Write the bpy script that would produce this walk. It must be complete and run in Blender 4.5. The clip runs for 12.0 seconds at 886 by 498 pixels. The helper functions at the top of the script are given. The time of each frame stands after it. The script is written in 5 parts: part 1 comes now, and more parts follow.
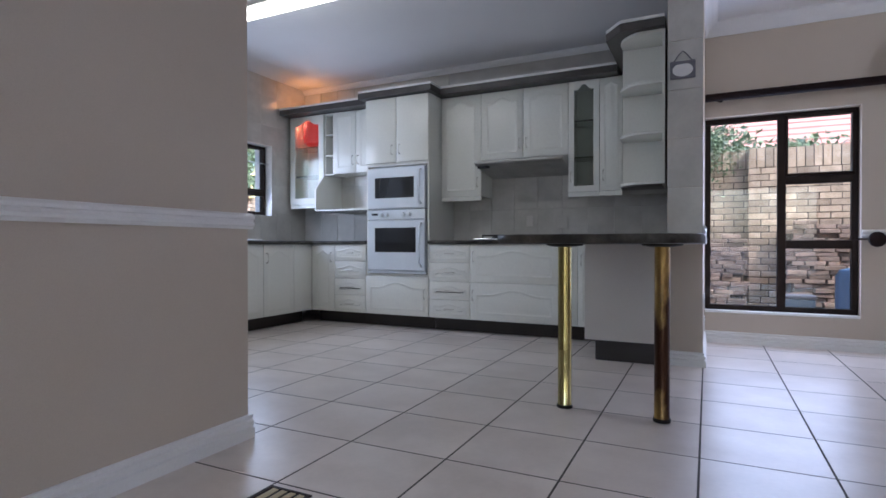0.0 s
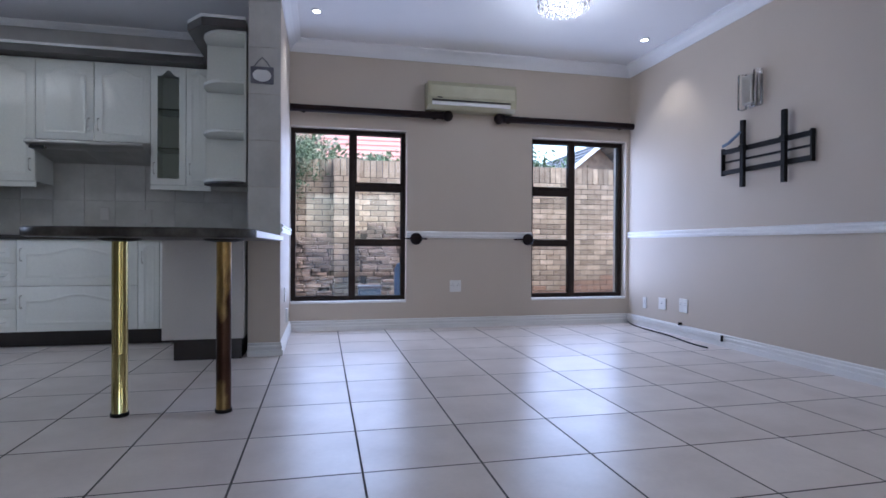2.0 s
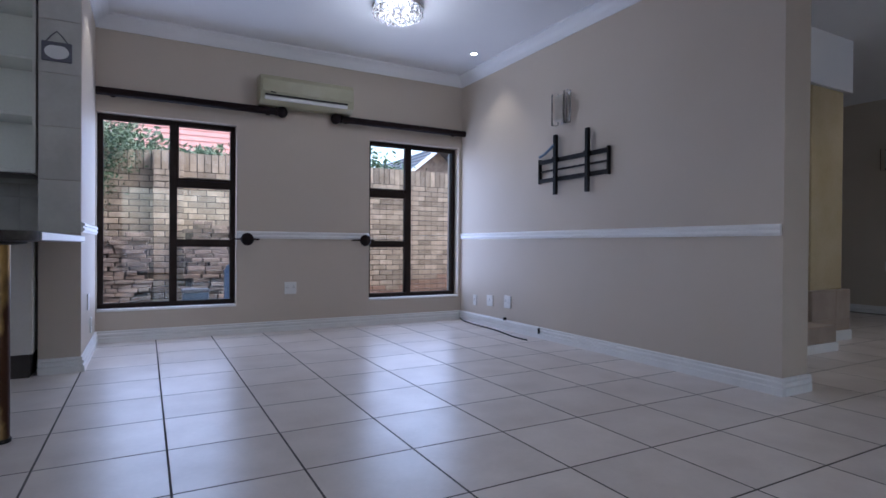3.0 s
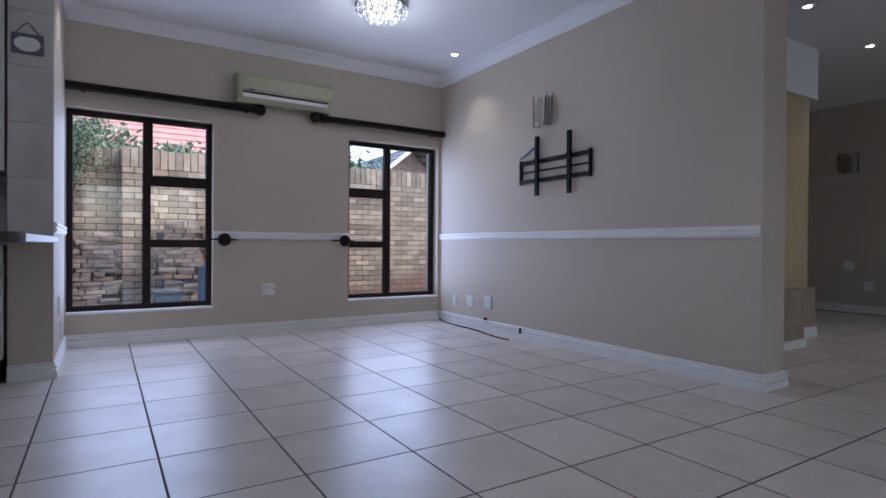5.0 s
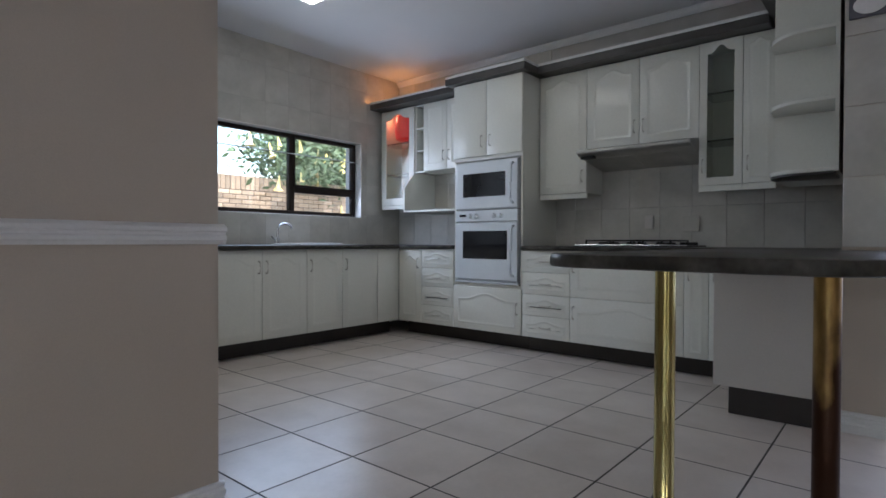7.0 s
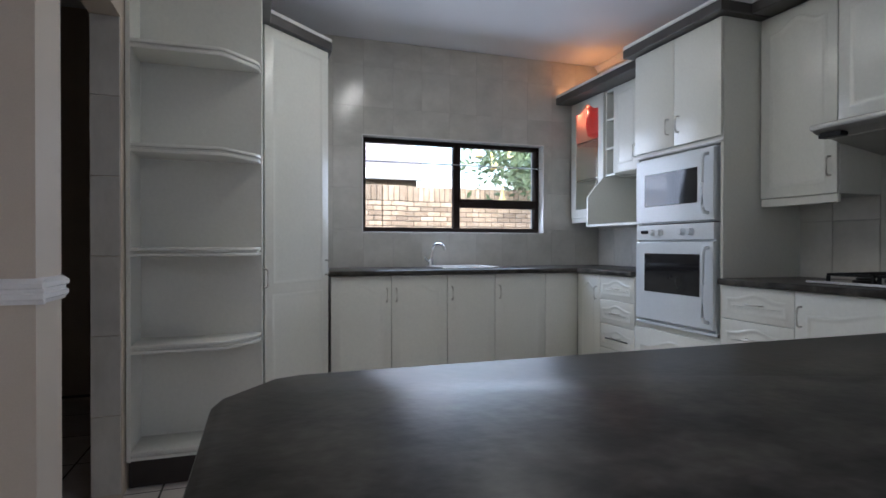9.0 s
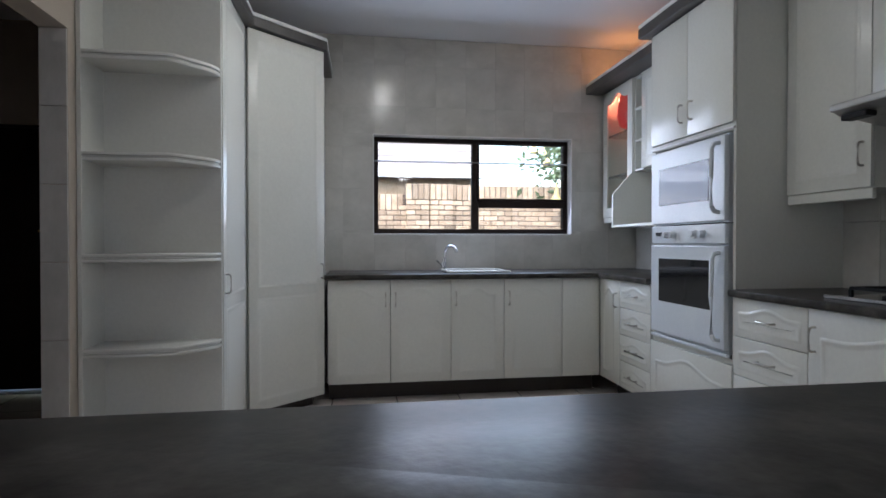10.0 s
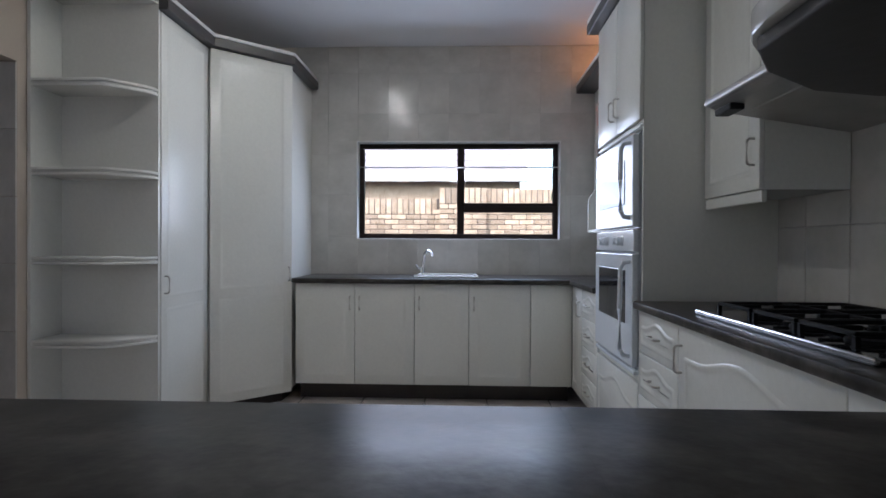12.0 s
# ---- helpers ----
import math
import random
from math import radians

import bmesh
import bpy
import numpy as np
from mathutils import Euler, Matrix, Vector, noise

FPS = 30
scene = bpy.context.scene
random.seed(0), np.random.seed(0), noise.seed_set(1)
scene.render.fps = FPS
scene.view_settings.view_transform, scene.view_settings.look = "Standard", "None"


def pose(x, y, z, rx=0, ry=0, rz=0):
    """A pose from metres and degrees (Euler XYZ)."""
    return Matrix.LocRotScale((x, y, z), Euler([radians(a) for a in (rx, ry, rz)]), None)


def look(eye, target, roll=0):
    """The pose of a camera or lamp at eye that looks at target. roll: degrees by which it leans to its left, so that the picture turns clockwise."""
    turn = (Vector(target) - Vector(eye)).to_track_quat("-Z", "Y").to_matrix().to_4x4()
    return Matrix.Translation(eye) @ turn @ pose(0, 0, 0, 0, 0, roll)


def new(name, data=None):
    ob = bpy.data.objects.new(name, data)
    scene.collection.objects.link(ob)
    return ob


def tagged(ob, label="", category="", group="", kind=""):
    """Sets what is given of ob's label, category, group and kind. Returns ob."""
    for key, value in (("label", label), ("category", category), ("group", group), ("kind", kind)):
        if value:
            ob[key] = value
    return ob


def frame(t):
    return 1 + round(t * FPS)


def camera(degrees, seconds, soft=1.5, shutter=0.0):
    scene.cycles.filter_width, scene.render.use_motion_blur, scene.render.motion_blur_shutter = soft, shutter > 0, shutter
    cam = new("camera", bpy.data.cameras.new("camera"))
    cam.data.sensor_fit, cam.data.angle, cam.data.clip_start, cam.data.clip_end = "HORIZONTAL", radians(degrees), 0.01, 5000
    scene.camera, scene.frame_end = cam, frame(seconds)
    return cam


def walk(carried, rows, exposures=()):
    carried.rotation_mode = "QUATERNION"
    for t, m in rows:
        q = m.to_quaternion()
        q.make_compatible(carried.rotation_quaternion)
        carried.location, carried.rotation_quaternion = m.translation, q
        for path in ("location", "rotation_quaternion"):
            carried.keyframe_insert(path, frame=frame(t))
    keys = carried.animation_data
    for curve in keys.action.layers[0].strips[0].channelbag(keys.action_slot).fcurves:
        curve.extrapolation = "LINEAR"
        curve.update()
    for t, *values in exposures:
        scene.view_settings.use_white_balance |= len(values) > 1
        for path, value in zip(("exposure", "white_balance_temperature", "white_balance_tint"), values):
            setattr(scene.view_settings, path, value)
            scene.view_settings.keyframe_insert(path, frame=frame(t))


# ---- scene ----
# ---- camera and walk ----
cam = camera(78.2, 12.0, soft=1.6)
PATH = [
    (0, (0.584, 0.079, 0.849), (-0.289, 1.878, 0.836), 0.0),
    (0.5, (0.655, 0.076, 0.836), (0.2, 2.023, 0.828), 0.1),
    (1, (0.733, 0.062, 0.831), (0.596, 2.058, 0.82), 0.2),
    (1.5, (0.806, 0.054, 0.824), (0.955, 2.048, 0.814), 0.2),
    (2, (0.864, 0.028, 0.829), (1.296, 1.981, 0.817), 0.3),
    (2.5, (0.906, 0.003, 0.838), (1.615, 1.873, 0.826), 0.4),
    (3, (0.932, -0.03, 0.853), (1.889, 1.726, 0.839), 0.4),
    (3.2, (0.936, -0.043, 0.861), (1.975, 1.665, 0.846), 0.4),
    (4.8, (0.854, 0.006, 0.857), (2.016, 1.634, 0.844), 0.4),
    (5, (0.819, 0.04, 0.859), (1.879, 1.737, 0.845), 0.4),
    (5.5, (0.721, 0.182, 0.858), (1.255, 2.109, 0.839), 0.5),
    (6, (0.681, 0.358, 0.867), (0.453, 2.345, 0.844), 0.3),
    (6.5, (0.617, 0.614, 0.884), (-0.267, 2.407, 0.856), 0.3),
    (7, (0.557, 0.935, 0.933), (-0.733, 2.463, 0.906), 0.2),
    (7.5, (0.583, 1.330, 0.990), (-0.988, 2.567, 0.963), 0.0),
    (7.7, (0.560, 1.455, 0.990), (-1.076, 2.605, 0.976), 0.1),
    (9.3, (0.478, 2.661, 1.097), (-1.452, 3.185, 1.076), 0.0),
    (9.5, (0.461, 2.79, 1.101), (-1.485, 3.248, 1.077), -0.0),
    (10, (0.459, 3.136, 1.12), (-1.519, 3.433, 1.097), -0.0),
    (10.5, (0.468, 3.439, 1.126), (-1.53, 3.53, 1.108), 0.1),
    (11, (0.439, 3.714, 1.111), (-1.56, 3.677, 1.092), 0.1),
    (11.5, (0.476, 3.98, 1.117), (-1.523, 3.927, 1.1), 0.2),
    (12, (0.525, 4.116, 1.14), (-1.473, 4.042, 1.126), 0.3),
]
walk(cam, [(t, look(eye, target, roll)) for t, eye, target, roll in PATH], exposures=[(0.0, 3.40, 5230, 14), (0.5, 3.40, 5150, 13), (1.5, 3.4, 5020, 13), (2.5, 3.0, 4930, 14), (3.2, 2.85, 5000, 13), (5.0, 2.87, 5050, 13), (5.5, 2.77, 5080, 12), (6.0, 2.70, 5130, 11), (6.5, 2.74, 5200, 11), (7.0, 3.0, 5430, 10), (7.5, 3.2, 5350, 11), (9.3, 3.15, 5450, 11), (12.0, 3.08, 5380, 13)])

# ---- world, sun, large lights ----
world = bpy.data.worlds.new("world")
scene.world = world
world.use_nodes = True
wn = world.node_tree.nodes
sky = wn.new("ShaderNodeTexSky")
sky.sky_type, sky.sun_disc, sky.dust_density = "NISHITA", False, 3.0
sky.air_density, sky.ozone_density = 1.5, 0.2
sky.sun_elevation, sky.sun_rotation = radians(48.1), radians(111.4)
wn["Background"].inputs[1].default_value = 0.085
world.node_tree.links.new(sky.outputs[0], wn["Background"].inputs[0])


def lamp(name, kind, energy, colour, m, **more):
    data = bpy.data.lights.new(name, kind)
    data.energy, data.color = energy, colour
    for key, value in more.items():
        if key == "size":
            data.shape, data.size, data.size_y = "RECTANGLE", value[0], value[1]
        if key == "radius":
            data.shadow_soft_size = value
        if key == "angle":
            data.angle = radians(value)
        if key == "spot":
            data.spot_size, data.spot_blend = radians(value), 0.6
    ob = new(name, data)
    ob.matrix_world = m
    return ob


sun = lamp("sun", "SUN", 0.45, (1.0, 0.95, 0.88), look((0, 0, 10), (-4.6, 1.8, 4.5)), angle=20)
# fill lamps added in two made-up rear windows that are never in view
REAR_FILL = (1.0, 0.94, 0.87)
lamp("window_fill", "AREA", 0.75, REAR_FILL, look((1.6, -3.42, 1.16), (1.6, 5.0, 1.16)), size=(2.3, 2.0))
lamp("window_fill", "AREA", 1.3, REAR_FILL, look((7.6, -3.42, 1.2), (7.6, 5.0, 0.9)), size=(2.0, 2.0))

# the sky's light through the three windows in view
SKYLIGHT = (0.80, 0.83, 1.0)
lamp("window_fill", "AREA", 1.6, SKYLIGHT, look((1.12, 5.485, 1.12), (1.12, 0.0, 1.12)), size=(1.0, 1.55))
lamp("window_fill", "AREA", 1.7, SKYLIGHT, look((3.555, 5.485, 1.12), (3.555, 0.0, 1.12)), size=(1.0, 1.55))
lamp("window_fill", "AREA", 1.8, (0.86, 0.90, 1.0), look((-3.955, 4.07, 1.6), (1.0, 4.07, 0.25)), size=(1.55, 0.7))

# ---- materials ----


def shader(name, rough=0.5, metal=0.0, coat=0.0):
    m = bpy.data.materials.new(name)
    m.use_nodes = True
    n, l = m.node_tree.nodes, m.node_tree.links
    b = n["Principled BSDF"]
    b.inputs["Roughness"].default_value, b.inputs["Metallic"].default_value = rough, metal
    b.inputs["Coat Weight"].default_value = coat
    return m, n, l, b


def surface(name, a, c, scale=3.0, fine=60.0, rough=0.5, metal=0.0, bump=0.05, coat=0.0, vary=0.0, stretch=(1, 1, 1), contrast=(0.3, 0.7), rough_vary=0.1, speck=0.06):
    """Two tones mixed by large noise, grain and bump by fine noise, and a shift for each object."""
    m, n, l, b = shader(name, rough, metal, coat)
    co = n.new("ShaderNodeTexCoord")
    mp = n.new("ShaderNodeMapping")
    mp.inputs["Scale"].default_value = stretch
    info = n.new("ShaderNodeObjectInfo")
    add = n.new("ShaderNodeVectorMath")
    sc = n.new("ShaderNodeMath")
    sc.operation, sc.inputs[1].default_value = "MULTIPLY", 37.0 if vary else 0.0
    l.new(info.outputs["Random"], sc.inputs[0])
    l.new(co.outputs["Object"], add.inputs[0])
    l.new(sc.outputs[0], add.inputs[1])
    l.new(add.outputs[0], mp.inputs[0])
    big, small = n.new("ShaderNodeTexNoise"), n.new("ShaderNodeTexNoise")
    big.inputs["Scale"].default_value, big.inputs["Detail"].default_value = scale, 5.0
    small.inputs["Scale"].default_value, small.inputs["Detail"].default_value = fine, 3.0
    l.new(mp.outputs[0], big.inputs[0])
    l.new(mp.outputs[0], small.inputs[0])
    ramp = n.new("ShaderNodeMapRange")
    ramp.inputs[1].default_value, ramp.inputs[2].default_value = contrast
    l.new(big.outputs[0], ramp.inputs[0])
    mix = n.new("ShaderNodeMix")
    mix.data_type = "RGBA"
    mix.inputs[6].default_value, mix.inputs[7].default_value = (*a, 1), (*c, 1)
    l.new(ramp.outputs[0], mix.inputs[0])
    out = mix.outputs[2]
    hsv = n.new("ShaderNodeHueSaturation")
    val = n.new("ShaderNodeMapRange")
    val.inputs[3].default_value, val.inputs[4].default_value = 1 - vary, 1 + vary
    piece, both = n.new("ShaderNodeNewGeometry"), n.new("ShaderNodeMath")
    both.operation = "ADD"
    l.new(info.outputs["Random"], both.inputs[0])
    l.new(piece.outputs["Random Per Island"], both.inputs[1])
    wrap = n.new("ShaderNodeMath")
    wrap.operation = "FRACT"
    l.new(both.outputs[0], wrap.inputs[0])
    l.new(wrap.outputs[0], val.inputs[0])
    grain = n.new("ShaderNodeMapRange")
    grain.inputs[3].default_value, grain.inputs[4].default_value = 1 - speck, 1 + speck
    l.new(small.outputs[0], grain.inputs[0])
    mul = n.new("ShaderNodeMath")
    mul.operation = "MULTIPLY"
    l.new(val.outputs[0], mul.inputs[0])
    l.new(grain.outputs[0], mul.inputs[1])
    l.new(mul.outputs[0], hsv.inputs["Value"])
    l.new(out, hsv.inputs["Color"])
    l.new(hsv.outputs[0], b.inputs["Base Color"])
    rr = n.new("ShaderNodeMapRange")
    rr.inputs[3].default_value, rr.inputs[4].default_value = max(0.02, rough - rough_vary), min(1.0, rough + rough_vary)
    l.new(big.outputs[0], rr.inputs[0])
    l.new(rr.outputs[0], b.inputs["Roughness"])
    bp = n.new("ShaderNodeBump")
    bp.inputs["Strength"].default_value, bp.inputs["Distance"].default_value = bump, 0.01
    l.new(small.outputs[0], bp.inputs["Height"])
    l.new(bp.outputs[0], b.inputs["Normal"])
    return m


def glowing(name, colour, strength, base=(0.9, 0.9, 0.9)):
    m, n, l, b = shader(name, 0.4)
    b.inputs["Base Color"].default_value = (*base, 1)
    b.inputs["Emission Color"].default_value = (*colour, 1)
    b.inputs["Emission Strength"].default_value = strength
    return m


def glassy(name, colour=(1, 1, 1), rough=0.0):
    m, n, l, b = shader(name, rough)
    b.inputs["Base Color"].default_value = (*colour, 1)
    b.inputs["Transmission Weight"].default_value = 1.0
    b.inputs["IOR"].default_value = 1.45
    return m


PAINT = surface("wall_paint", (0.535, 0.466, 0.380), (0.505, 0.437, 0.352), 1.2, 220, 0.6, bump=0.08)
CEIL = surface("ceiling_paint", (0.78, 0.78, 0.79), (0.74, 0.74, 0.75), 1.5, 150, 0.7, bump=0.04)
TRIM = surface("trim_paint", (0.80, 0.79, 0.77), (0.74, 0.73, 0.71), 4, 90, 0.4, bump=0.03)
TILE = surface("floor_tile", (0.70, 0.635, 0.58), (0.57, 0.505, 0.45), 3.2, 45, 0.325, bump=0.012, vary=0.05, rough_vary=0.045)
TILE.node_tree.nodes["Principled BSDF"].inputs["IOR"].default_value = 1.62
GROUT = surface("grout", (0.06, 0.054, 0.05), (0.095, 0.085, 0.078), 5, 160, 0.9, bump=0.3)
WTILE = surface("wall_tile", (0.60, 0.58, 0.53), (0.48, 0.465, 0.42), 4.5, 30, 0.17, bump=0.015, vary=0.012, rough_vary=0.05)
WGROUT = surface("wall_grout", (0.50, 0.485, 0.465), (0.43, 0.415, 0.40), 6, 120, 0.9, bump=0.2)
CAB = surface("cabinet_white", (0.74, 0.74, 0.68), (0.70, 0.70, 0.64), 2, 60, 0.24, bump=0.01, vary=0.012, rough_vary=0.05)
CABIN = surface("cabinet_inside", (0.66, 0.65, 0.58), (0.60, 0.59, 0.52), 3, 60, 0.5, bump=0.02)
PANEL = surface("end_panel", (0.60, 0.57, 0.53), (0.56, 0.53, 0.49), 2, 80, 0.4, bump=0.02)
SLATE = surface("worktop_slate", (0.036, 0.033, 0.029), (0.092, 0.084, 0.072), 9.0, 48, 0.33, bump=0.05, stretch=(1.2, 1, 1), rough_vary=0.08, contrast=(0.38, 0.64), speck=0.45)
SLATE.node_tree.nodes["Principled BSDF"].inputs["IOR"].default_value = 1.18
CORN = surface("cornice_dark", (0.050, 0.045, 0.042), (0.085, 0.078, 0.07), 6, 60, 0.4, bump=0.04)
KICK = surface("kick_board", (0.022, 0.018, 0.016), (0.035, 0.028, 0.024), 5, 60, 0.45, bump=0.03)
OVEN = surface("oven_enamel", (0.72, 0.76, 0.79), (0.66, 0.70, 0.74), 4, 80, 0.16, bump=0.005)
BLACKGLASS = surface("oven_glass", (0.012, 0.012, 0.014), (0.02, 0.02, 0.022), 3, 50, 0.05, bump=0.0, rough_vary=0.01)
CHROME = surface("chrome", (0.75, 0.75, 0.76), (0.65, 0.65, 0.67), 8, 80, 0.16, metal=1.0, bump=0.01)
NICKEL = surface("brushed_nickel", (0.55, 0.53, 0.48), (0.45, 0.43, 0.38), 12, 140, 0.32, metal=1.0, bump=0.03)
STEEL = surface("hood_steel", (0.50, 0.49, 0.46), (0.40, 0.39, 0.37), 5, 120, 0.4, metal=0.8, bump=0.03)
BRASS = surface("brass", (0.60, 0.53, 0.26), (0.34, 0.28, 0.10), 7, 90, 0.17, metal=1.0, bump=0.03, stretch=(1, 1, 0.35), rough_vary=0.08)
OLDBRASS = surface("tarnished_brass", (0.46, 0.30, 0.10), (0.05, 0.024, 0.014), 5, 90, 0.40, metal=0.9, bump=0.06, stretch=(1, 1, 0.4), contrast=(0.42, 0.57), rough_vary=0.12)
BRONZE = surface("window_bronze", (0.018, 0.012, 0.010), (0.030, 0.020, 0.016), 6, 90, 0.5, metal=0.0, bump=0.02)
BLACK = surface("black_metal", (0.010, 0.010, 0.010), (0.020, 0.019, 0.018), 8, 100, 0.45, metal=0.0, bump=0.03)
RODWOOD = surface("rod_mahogany", (0.008, 0.005, 0.005), (0.016, 0.007, 0.006), 6, 60, 0.55, bump=0.03, stretch=(0.3, 3, 3))
for dull in (BRONZE, BLACK, RODWOOD):
    dull.node_tree.nodes["Principled BSDF"].inputs["IOR"].default_value = 1.25
PLASTIC = surface("white_plastic", (0.74, 0.73, 0.70), (0.68, 0.67, 0.64), 6, 80, 0.4, bump=0.01)
CREAM = surface("aged_plastic", (0.42, 0.395, 0.26), (0.36, 0.335, 0.215), 4, 80, 0.4, bump=0.01)
DARKDOOR = surface("dark_door", (0.010, 0.006, 0.005), (0.018, 0.011, 0.008), 4, 60, 0.4, bump=0.06, stretch=(4, 4, 0.4))
STONE = surface("ochre_column", (0.42, 0.33, 0.17), (0.50, 0.41, 0.25), 3, 40, 0.6, bump=0.15)
BRICK = surface("face_brick", (0.45, 0.345, 0.235), (0.32, 0.235, 0.15), 9, 60, 0.85, bump=0.4, vary=0.33, speck=0.35)
DAMP = surface("damp_brick", (0.24, 0.13, 0.08), (0.29, 0.185, 0.115), 9, 60, 0.85, bump=0.4, vary=0.2, speck=0.3)
REDBRICK = surface("stacked_brick", (0.33, 0.235, 0.17), (0.19, 0.135, 0.10), 9, 60, 0.9, bump=0.5, vary=0.35, speck=0.3)
DARKROOF = surface("grey_eaves_roof", (0.24, 0.22, 0.21), (0.18, 0.165, 0.155), 3, 30, 0.85, bump=0.3)
PLINTH = surface("plinth_tile", (0.40, 0.32, 0.25), (0.32, 0.25, 0.19), 5, 40, 0.4, bump=0.03, vary=0.08)
MORTAR = surface("mortar", (0.09, 0.07, 0.055), (0.06, 0.048, 0.038), 7, 120, 0.95, bump=0.5)
PAVING = surface("yard_paving", (0.20, 0.15, 0.11), (0.14, 0.10, 0.075), 3, 60, 0.95, bump=0.4)
ROOF = surface("clay_roof", (0.42, 0.20, 0.15), (0.34, 0.15, 0.11), 3, 30, 0.85, bump=0.3)
GREYROOF = surface("grey_roof", (0.34, 0.30, 0.29), (0.26, 0.23, 0.22), 3, 30, 0.85, bump=0.3)
PLASTER = surface("outside_plaster", (0.55, 0.42, 0.36), (0.48, 0.36, 0.30), 3, 60, 0.9, bump=0.2)
LEAF = surface("leaf", (0.080, 0.120, 0.048), (0.125, 0.165, 0.075), 4, 30, 0.55, bump=0.05, vary=0.3)
BLOSSOM = surface("yellow_flower", (0.78, 0.62, 0.16), (0.70, 0.60, 0.30), 4, 30, 0.6, bump=0.05, vary=0.2)
BARK = surface("bark", (0.10, 0.07, 0.05), (0.06, 0.04, 0.03), 6, 50, 0.9, bump=0.5)
BLUE = surface("blue_plastic", (0.11, 0.16, 0.24), (0.08, 0.12, 0.19), 5, 60, 0.5, bump=0.03)
SIGN = surface("plaque_grey", (0.10, 0.10, 0.12), (0.16, 0.15, 0.17), 9, 80, 0.5, bump=0.05)
CERAMIC = surface("sink_white", (0.80, 0.80, 0.78), (0.75, 0.75, 0.73), 4, 80, 0.15, bump=0.0)
GLASS = glassy("window_glass")
FROST = glassy("cabinet_glass", (0.80, 0.86, 0.82), 0.08)
CRYSTAL = glassy("crystal", (1.0, 0.98, 0.95), 0.02)
DOWNLIGHT = glowing("downlight_lens", (1.0, 0.93, 0.82), 2)
TUBE = glowing("tube_diffuser", (1.0, 0.90, 0.70), 0.8)
BULB = glowing("warm_bulb", (1.0, 0.42, 0.14), 2)
CANDLE = glowing("crystal_bulb", (1.0, 0.94, 0.85), 0.9)
# emission stands for lamplight on the red valance, which is no lamp itself
REDGLOW = glowing("red_glow", (1.0, 0.03, 0.015), 0.032, (0.38, 0.02, 0.015))

# ---- building helpers ----


def cuboid(bm, x0, x1, y0, y1, z0, z1, bevel=0.0, seg=1):
    xs, ys, zs = sorted((x0, x1)), sorted((y0, y1)), sorted((z0, z1))
    r = bmesh.ops.create_cube(bm, size=1.0, matrix=Matrix.LocRotScale(((xs[0] + xs[1]) / 2, (ys[0] + ys[1]) / 2, (zs[0] + zs[1]) / 2), None, (xs[1] - xs[0], ys[1] - ys[0], zs[1] - zs[0])))
    if bevel:
        edges = list({e for v in r["verts"] for e in v.link_edges})
        bmesh.ops.bevel(bm, geom=edges, offset=bevel, segments=seg, affect="EDGES", profile=0.5)
    return bm


def rod(bm, a, b, r, seg=16, r2=None):
    a, b = Vector(a), Vector(b)
    d = b - a
    m = Matrix.Translation((a + b) / 2) @ d.to_track_quat("Z", "Y").to_matrix().to_4x4()
    bmesh.ops.create_cone(bm, cap_ends=True, segments=seg, radius1=r, radius2=r if r2 is None else r2, depth=d.length, matrix=m)
    return bm


def ball(bm, c, r, seg=14):
    bmesh.ops.create_uvsphere(bm, u_segments=seg, v_segments=seg // 2 + 1, radius=r, matrix=Matrix.Translation(c))
    return bm


def lathe(bm, profile, seg=24, m=Matrix()):
    rings = [[bm.verts.new(m @ Vector((r * math.cos(2 * math.pi * k / seg), r * math.sin(2 * math.pi * k / seg), z))) for k in range(seg)] for r, z in profile]
    for a, b in zip(rings, rings[1:]):
        for k in range(seg):
            bm.faces.new((a[k], a[(k + 1) % seg], b[(k + 1) % seg], b[k]))
    bm.faces.new(list(reversed(rings[0])))
    bm.faces.new(rings[-1])
    return bm


def prism(bm, outline, z0, z1, bevel=0.0, butt=None):
    low = [bm.verts.new((x, y, z0)) for x, y in outline]
    top = [bm.verts.new((x, y, z1)) for x, y in outline]
    n = len(outline)
    bm.faces.new(list(reversed(low)))
    bm.faces.new(top)
    for k in range(n):
        bm.faces.new((low[k], low[(k + 1) % n], top[(k + 1) % n], top[k]))
    bmesh.ops.recalc_face_normals(bm, faces=bm.faces)
    if bevel:
        bmesh.ops.bevel(bm, geom=[e for e in bm.edges if abs(e.verts[0].co.z - e.verts[1].co.z) < 1e-6 and not (butt and all(abs(v.co.y - butt) < 1e-4 for v in e.verts))], offset=bevel, segments=2, affect="EDGES", profile=0.5)
    return bm


def tube(bm, pts, r, seg=10):
    """A round tube along a smooth line of points."""
    rings = []
    for i, p in enumerate(pts):
        p = Vector(p)
        d = (Vector(pts[min(i + 1, len(pts) - 1)]) - Vector(pts[max(i - 1, 0)])).normalized()
        q = d.to_track_quat("Z", "Y").to_matrix()
        rings.append([bm.verts.new(p + q @ Vector((r * math.cos(2 * math.pi * k / seg), r * math.sin(2 * math.pi * k / seg), 0))) for k in range(seg)])
    for a, b in zip(rings, rings[1:]):
        for k in range(seg):
            bm.faces.new((a[k], a[(k + 1) % seg], b[(k + 1) % seg], b[k]))
    bm.faces.new(list(reversed(rings[0])))
    bm.faces.new(rings[-1])
    bmesh.ops.recalc_face_normals(bm, faces=bm.faces)
    return bm


